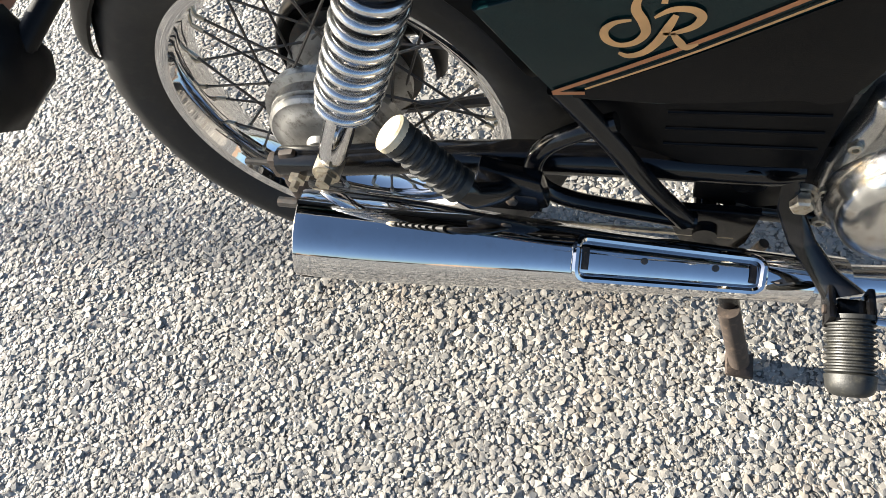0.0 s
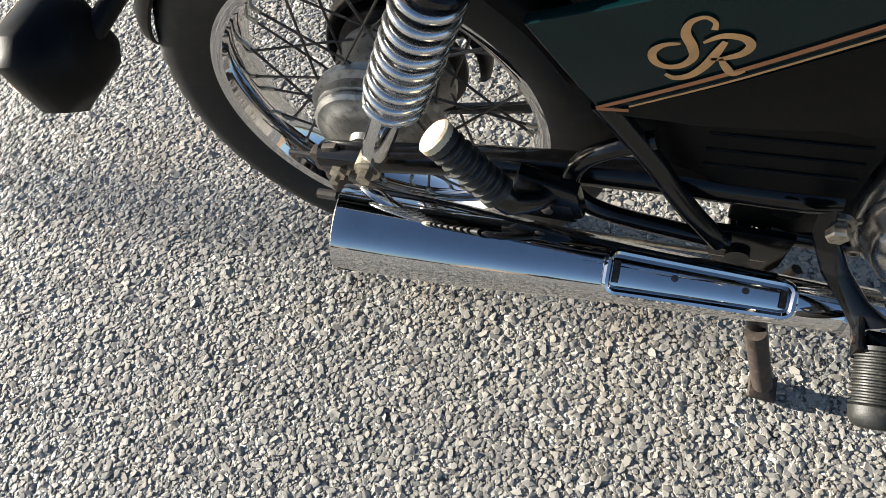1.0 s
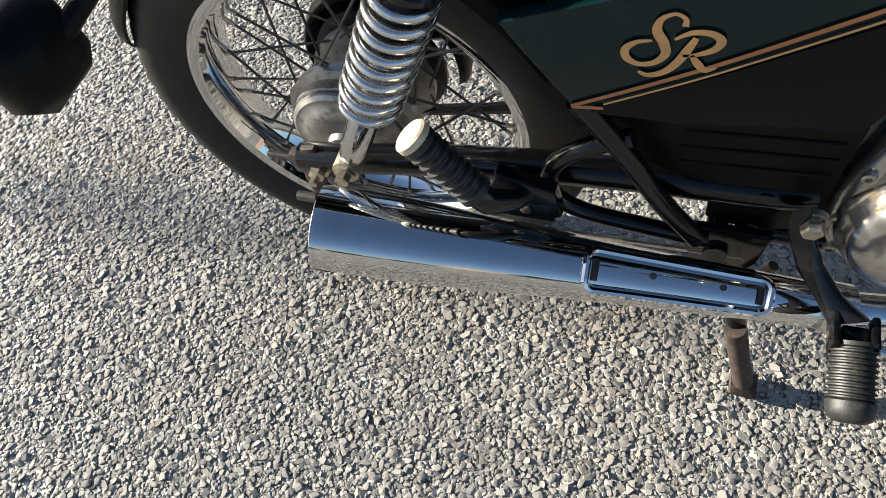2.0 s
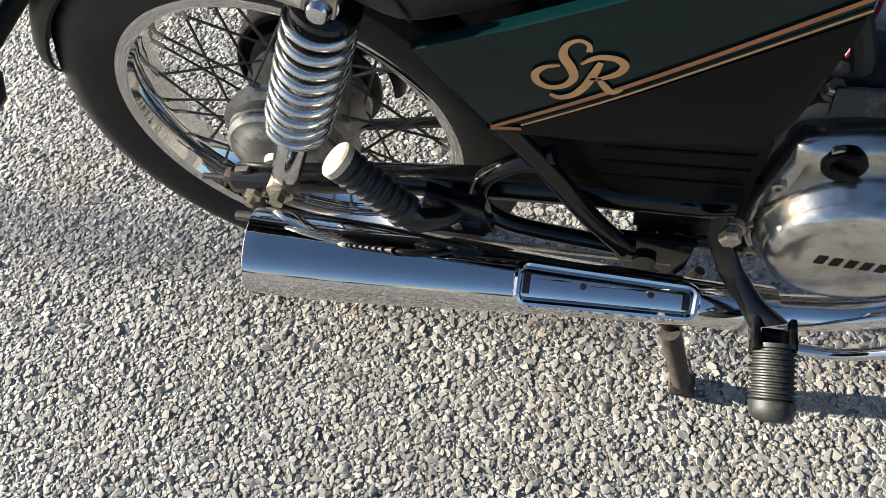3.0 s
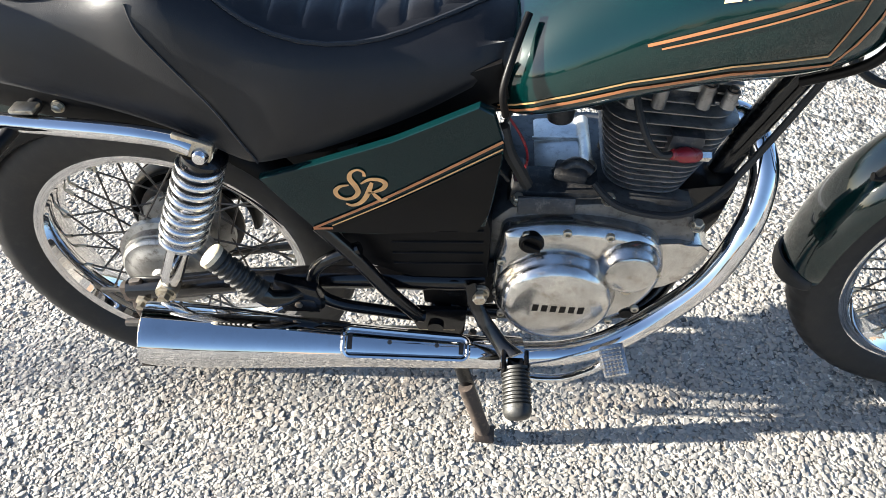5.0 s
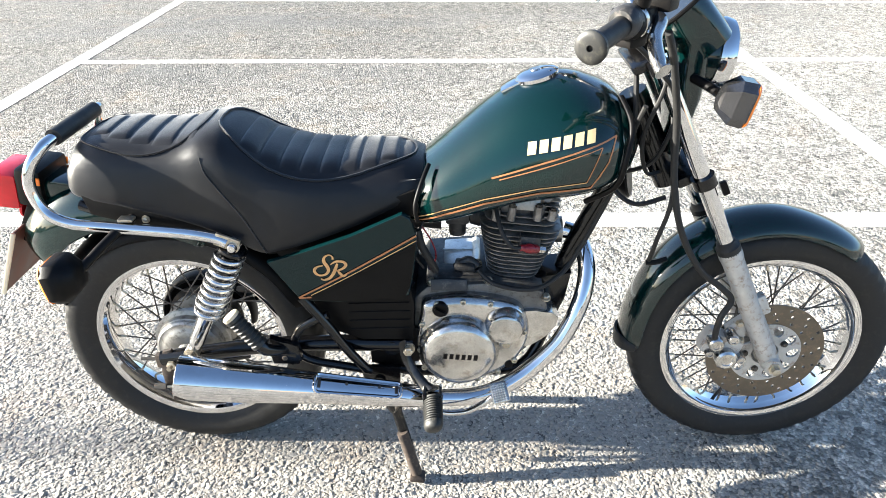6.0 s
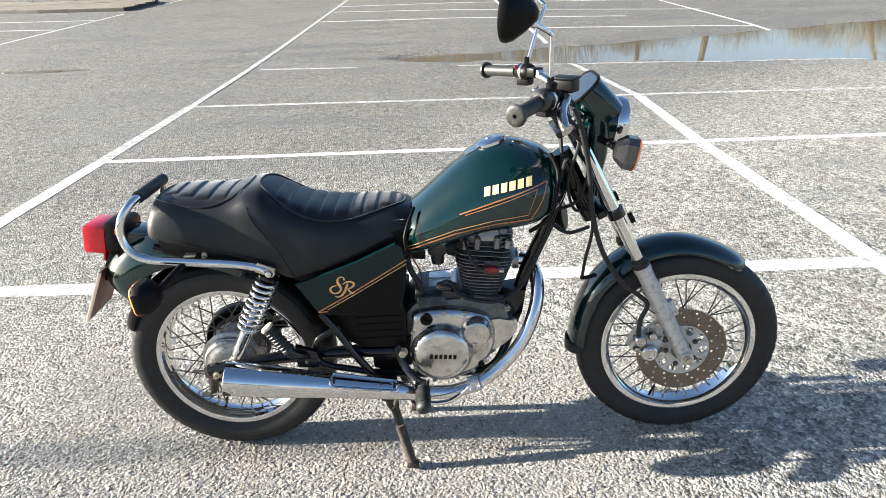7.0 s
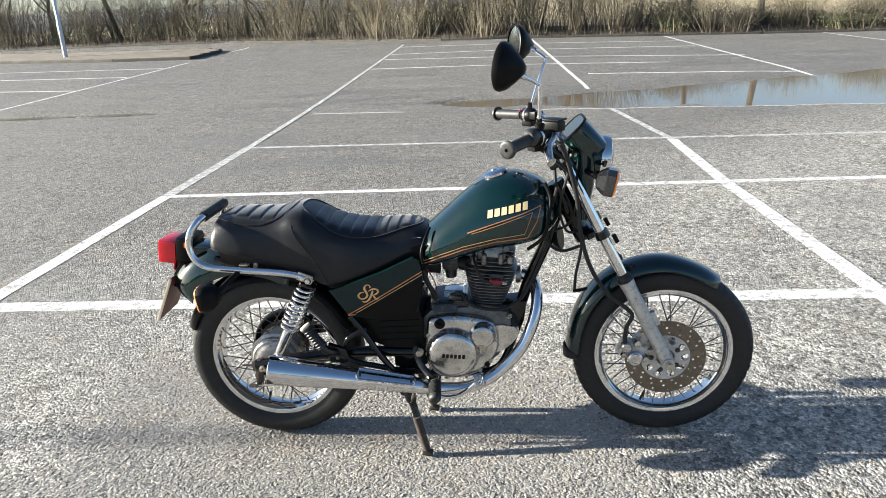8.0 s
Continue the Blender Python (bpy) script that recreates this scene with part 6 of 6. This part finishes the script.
# hoses and cables
CABLES = [("breather_hose", [(0.565, -0.110, 0.640), (0.573, -0.112, 0.605), (0.588, -0.108, 0.570), (0.600, -0.095, 0.535)], 0.0085),
          ("wiring", [(0.570, -0.085, 0.640), (0.592, -0.085, 0.600), (0.600, -0.07, 0.555), (0.590, -0.08, 0.525)], 0.0018),
          ("wiring", [(0.575, -0.085, 0.645), (0.555, -0.105, 0.590), (0.575, -0.10, 0.545)], 0.003),
          ("clutch_cable", [(0.690, -0.085, 0.530), (0.725, -0.108, 0.510), (0.80, -0.110, 0.498), (0.855, -0.08, 0.508), (0.895, -0.055, 0.545), (0.955, -0.045, 0.68), (0.985, -0.06, 0.80), (0.985, -0.02, 0.94)], 0.0052),
          ("throttle_cable", [(0.915, -0.235, 1.045), (0.975, -0.150, 0.99), (1.045, -0.105, 0.90), (1.030, -0.075, 0.78), (0.975, -0.050, 0.74)], 0.0045),
          ("speedo_cable", [(1.055, -0.02, 0.98), (1.045, -0.105, 0.85), (1.060, -0.120, 0.72), (1.045, -0.115, 0.62), (1.045, -0.085, 0.555)], 0.0048),
          ("wiring_loom", [(1.04, -0.06, 1.0), (1.015, -0.115, 0.93), (0.995, -0.095, 0.83), (1.02, -0.06, 0.745), (1.06, -0.02, 0.73)], 0.0042),
          ("wiring_loom", [(0.96, -0.14, 1.03), (1.005, -0.115, 0.985), (1.04, -0.085, 0.955)], 0.0048),
          ("clutch_cable", [(0.96, 0.19, 1.055), (1.03, 0.12, 1.03), (1.06, 0.02, 0.99)], 0.0045),
          ("brake_cable", [(0.985, -0.12, 0.90), (0.965, -0.085, 0.80), (0.955, -0.06, 0.72), (1.0, -0.08, 0.685), (1.06, -0.08, 0.70)], 0.005)]
for name, pts, r in CABLES:
    part(name, tube(pts, r, 8), red_cap if (name == "wiring" and pts[0][0] == 0.570) else rubber, bike)
part("horn", lathe([(-0.02, 0), (-0.02, 0.03), (-0.008, 0.042), (0.0, 0.045), (0.004, 0.040), (0.004, 0)], (1.005, 0.02, 0.70), (0.9, -0.3, 0.2), 28), black_plastic, bike, "round black horn")
part("ignition_switch", lathe([(-0.02, 0), (-0.02, 0.02), (0.012, 0.022), (0.016, 0.018), (0.016, 0)], (0.985, 0.0, 0.985), (-0.45, 0, 0.9), 20), black_plastic, bike)

# foot pegs, pedal
def ribbed(a, b, r, ribs, squash=1.0):
    a, b = Vector(a), Vector(b)
    n = ribs * 4
    return add_tube(bmesh.new(), [a.lerp(b, i / n) for i in range(n + 1)], [r * (0.86 if i % 4 in (0, 1) and 2 < i < n - 3 else 1.0) for i in range(n + 1)], 20, False, True, squash)


for s in (-1, 1):
    arm_rows = []
    for x, y, z, w, h in ((0.527, 0.146, 0.384, 0.008, 0.005), (0.532, 0.152, 0.356, 0.011, 0.006), (0.550, 0.170, 0.325, 0.012, 0.006), (0.572, 0.192, 0.309, 0.012, 0.007), (0.590, 0.212, 0.305, 0.018, 0.009)):
        c = Vector((x, s * y, z))
        u, v = Vector((0.80, 0, 0.60)), Vector((0.35, s * 0.80, -0.35)).cross(Vector((0.80, 0, 0.60))).normalized()
        arm_rows.append([c + u * w * sgn_pow(math.cos(2 * math.pi * k / 16), 0.6) + v * h * sgn_pow(math.sin(2 * math.pi * k / 16), 0.6) for k in range(16)])
    hang = part("foot_peg", loft(arm_rows), black_paint, bike, "rider's foot peg with a ribbed black rubber")
    for dx in (-0.0165, 0.0165):
        part("peg_clevis", box((0.007, 0.034, 0.026), pose(0.594 + dx, s * 0.222, 0.301, 0, 0, 0), 0.003), black_paint, hang)
    part("pivot_pin", rod((0.572, s * 0.226, 0.302), (0.616, s * 0.226, 0.302), 0.0045, None, 10), rust, hang, "rusty pivot pin")
    part("peg_core", box((0.024, 0.030, 0.016), pose(0.595, s * 0.230, 0.300), 0.003), black_paint, hang)
    part("peg_rubber", ribbed((0.595, s * 0.229, 0.300), (0.598, s * 0.284, 0.281), 0.0225, 11, 0.84), peg_rubber, hang, "ribbed black peg rubber")
    tip = [Vector((0.5978, s * 0.2805, 0.2822)).lerp(Vector((0.5990, s * 0.2985, 0.2755)), t) for t in (0, 0.25, 0.55, 0.8, 0.94, 1.0)]
    part("peg_tip", add_tube(bmesh.new(), tip, [0.0215, 0.0222, 0.0215, 0.0190, 0.0150, 0.0100], 20, False, True, 0.84), peg_rubber, hang)
    bracket = part("pillion_peg", slab([(0.248, 0.412), (0.275, 0.402), (0.306, 0.392), (0.312, 0.352), (0.290, 0.340), (0.255, 0.362), (0.240, 0.388)], s * 0.166 - 0.008, s * 0.166 + 0.008, 0.004), black_paint, bike, "folded pillion foot peg with a pale end")
    a, b = Vector((0.258, s * 0.200, 0.388)), Vector((0.187, s * 0.196, 0.482))
    root = a.lerp(b, 0.30)
    part("peg_rubber", ribbed(root, b, 0.0180, 8), peg_rubber, bracket, "ribbed black peg rubber")
    yoke = [root + (b - a) * 0.05, root, a.lerp(b, 0.16), a + Vector((0.006, -s * 0.014, 0.002)), a + Vector((0.020, -s * 0.032, -0.008))]
    part("peg_stem", add_tube(bmesh.new(), yoke, [0.0135, 0.0150, 0.0130, 0.0120, 0.0110], 16, False, True), black_paint, bracket)
    part("peg_end", lathe([(-0.004, 0.0165), (0.0, 0.0183), (0.006, 0.0183), (0.008, 0.0160), (0.008, 0)], b, b - a, 24), peg_end_mat, bracket, "pale worn end cap")
    hexbolt(Vector((0.276, s * 0.172, 0.362)), (0, s, 0), 0.006, 0.006, dark_steel, bracket)
pedal = part("brake_pedal", tube([(0.56, -0.155, 0.262), (0.60, -0.190, 0.232), (0.66, -0.202, 0.238), (0.700, -0.206, 0.265), (0.722, -0.206, 0.286)], 0.0065, 12), chrome, bike, "chrome rear brake pedal")
pm = Matrix.Translation((0.737, -0.208, 0.300)) @ pose(0, 0, 0, 28, -14, 6)
part("pedal_pad", box((0.036, 0.046, 0.009), pm, 0.003), polished_alu, pedal, "chequered chrome pedal pad")
pad = bmesh.new()
for i in range(6):
    for k in range(8):
        m = pm @ pose(-0.0155 + 0.0052 * i, -0.0212 + 0.0053 * k, 0.0052, 0, 0, 45)
        v = [pad.verts.new(m @ Vector(p)) for p in ((-0.0021, -0.0021, 0), (0.0021, -0.0021, 0), (0.0021, 0.0021, 0), (-0.0021, 0.0021, 0), (0, 0, 0.0022))]
        for j in range(4):
            pad.faces.new((v[j], v[(j + 1) % 4], v[4]))
part("pad_studs", pad, polished_alu, pedal, "", False)
part("gear_lever", tube([(0.60, 0.13, 0.30), (0.66, 0.17, 0.27), (0.76, 0.20, 0.28), (0.775, 0.25, 0.285)], 0.0065, 10), chrome, bike, "chrome gear lever")
# rear brake arm and rod
arm = part("brake_arm", slab([(-0.020, 0.330), (0.000, 0.335), (0.008, 0.315), (-0.005, 0.270), (-0.018, 0.222), (-0.032, 0.222), (-0.034, 0.270)], -0.118, -0.110, 0.003), rust, bike, "rusty grey-brown brake arm at the hub")
part("brake_rod", rod((-0.026, -0.122, 0.232), (0.50, -0.125, 0.252), 0.0035, None, 8), zinc, arm)
part("adjuster_nut", lathe([(-0.022, 0), (-0.022, 0.007), (0.006, 0.007), (0.006, 0)], (-0.034, -0.122, 0.232), (1, 0, 0), 8), dark_steel, arm)
part("torque_arm", rod((-0.045, -0.085, 0.25), (0.17, -0.098, 0.305), 0.006, None, 8), black_paint, bike)

# centre stand
stand = part("centre_stand", rod((0.470, 0.10, 0.262), (0.470, -0.135, 0.262), 0.013, None, 16), black_paint, bike, "black centre stand with rusty feet")
for y0, y1 in ((-0.105, -0.172), (0.085, 0.112)):
    part("stand_leg", tube([(0.470, y0, 0.262), (0.505, (y0 * 2 + y1) / 3, 0.165), (0.549, y1, 0.014)], [0.019] * 8 + [0.0125] * 9, 14), black_paint, stand, "black stand leg, rust showing low down")
    part("stand_shin", tube([(0.517, y1 + (y0 - y1) * 0.30, 0.125), (0.549, y1, 0.014)], 0.0131, 14), rust, stand, "rusty brown lower leg")
    foot = Matrix.Translation((0.551, y1, 0.0025)) @ pose(0, 0, 0, 0, 8, 0)
    part("stand_foot", box((0.036, 0.034, 0.010), foot, 0.004), rust, stand, "rusty flat stand foot")
part("stand_bracket", slab([(0.425, 0.300), (0.52, 0.300), (0.515, 0.245), (0.490, 0.190), (0.468, 0.195), (0.440, 0.250)], -0.128, -0.118, 0.003), black_paint, stand)
part("stand_spring", tube([(0.50, -0.135, 0.175), (0.515, -0.137, 0.215), (0.53, -0.135, 0.26)], 0.006, 8), dark_steel, stand)

# tail: mudguards, lamp, grab rail, plate
SHIFT[0] = Vector((0.0, 0, 0.0))
hugger = arc_guard(RA, [(22, 0.318), (60, 0.324), (100, 0.328), (140, 0.330), (158, 0.328)], 0.064, 0.036, 0.003)
part("inner_fender", hugger, black_plastic, bike, "black inner rear mudguard")
part("inner_fender", slab([(0.20, 0.60), (0.30, 0.60), (0.345, 0.50), (0.365, 0.40), (0.345, 0.372), (0.325, 0.40), (0.295, 0.47), (0.235, 0.55)], -0.058, 0.098, 0.004), black_plastic, bike, "black inner mudguard in front of the wheel")
SHIFT[0] = Vector((-0.022, 0, 0.003))
tail_rows = [(68, 0.405), (90, 0.425), (105, 0.440), (118, 0.443), (127, 0.438), (134, 0.428), (137, 0.420)]
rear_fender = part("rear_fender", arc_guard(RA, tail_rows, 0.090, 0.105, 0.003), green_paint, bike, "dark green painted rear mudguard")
for s in (-1, 1):
    rail = [(0.190, s * 0.158, 0.636), (0.165, s * 0.156, 0.646), (0.10, s * 0.156, 0.657), (-0.03, s * 0.156, 0.668), (-0.115, s * 0.155, 0.677), (-0.158, s * 0.152, 0.700), (-0.176, s * 0.148, 0.745), (-0.170, s * 0.142, 0.785), (-0.152, s * 0.126, 0.815), (-0.142, s * 0.098, 0.826)]
    if s < 0:
        near_rail = rail
    else:
        far_rail = rail
grab = part("grab_rail", tube(near_rail + [(-0.140, 0.0, 0.828)] + far_rail[::-1], 0.0115, 16), chrome, bike, "chrome grab rail round the seat's tail")
part("rail_grip", add_tube(bmesh.new(), [(-0.1405, -0.085, 0.8275), (-0.140, 0.085, 0.8275)], 0.0165, 18), rubber, grab, "black padded rail grip")
for s in (-1, 1):
    part("rail_flange", box((0.05, 0.007, 0.028), pose(0.190, s * 0.160, 0.638, 0, 22, 0), 0.003), zinc, grab)
part("rail_bracket", box((0.030, 0.020, 0.006), pose(-0.005, -0.148, 0.683, 0, 0, 0), 0.002), zinc, grab)
lamp = part("tail_lamp", box((0.056, 0.115, 0.084), pose(-0.245, 0, 0.704, 0, 8, 0), 0.012), black_plastic, bike, "tail lamp with a red lens in a black housing")
part("lens", box((0.062, 0.112, 0.078), pose(-0.303, 0, 0.698, 0, 8, 0), 0.009), red_lens, lamp, "faceted red lens")
for s in (-1, 1):
    part("side_reflector", box((0.022, 0.004, 0.016), pose(-0.226, s * 0.059, 0.722, 0, 8, 0), 0.001), orange_lens, lamp)
part("lamp_bracket", box((0.09, 0.09, 0.045), pose(-0.182, 0, 0.692, 0, 8, 0), 0.012), green_paint, lamp, "dark green tail piece")
part("reflector", lathe([(0, 0), (0, 0.022), (0.005, 0.022), (0.007, 0.018), (0.007, 0)], (-0.300, 0, 0.635), (-1, 0, 0.2), 24), red_lens, bike, "round red reflector")
pl = Matrix.Translation((-0.330, 0, 0.535)) @ pose(0, 0, 0, 0, 25, 0)
number_plate = part("number_plate", box((0.004, 0.150, 0.165), pl, 0.001), plate_back, bike, "number plate seen from its dull brown back")
part("plate_face", box((0.002, 0.146, 0.160), pl @ pose(-0.0042, 0, 0), 0.0005), plate_edge, number_plate)
part("plate_rim", box((0.010, 0.006, 0.168), pl @ pose(0, -0.0785, 0), 0.002), plate_edge, number_plate, "pale plate edge")
for i in range(6):
    part("plate_bar", box((0.001, 0.014, 0.050), pl @ pose(-0.0056, -0.055 + 0.022 * i, 0.02), 0.0002), black_plastic, number_plate)
part("plate_bracket", box((0.03, 0.06, 0.11), Matrix.Translation((-0.285, 0, 0.615)) @ pose(0, 0, 0, 0, 30, 0), 0.004), black_plastic, bike)
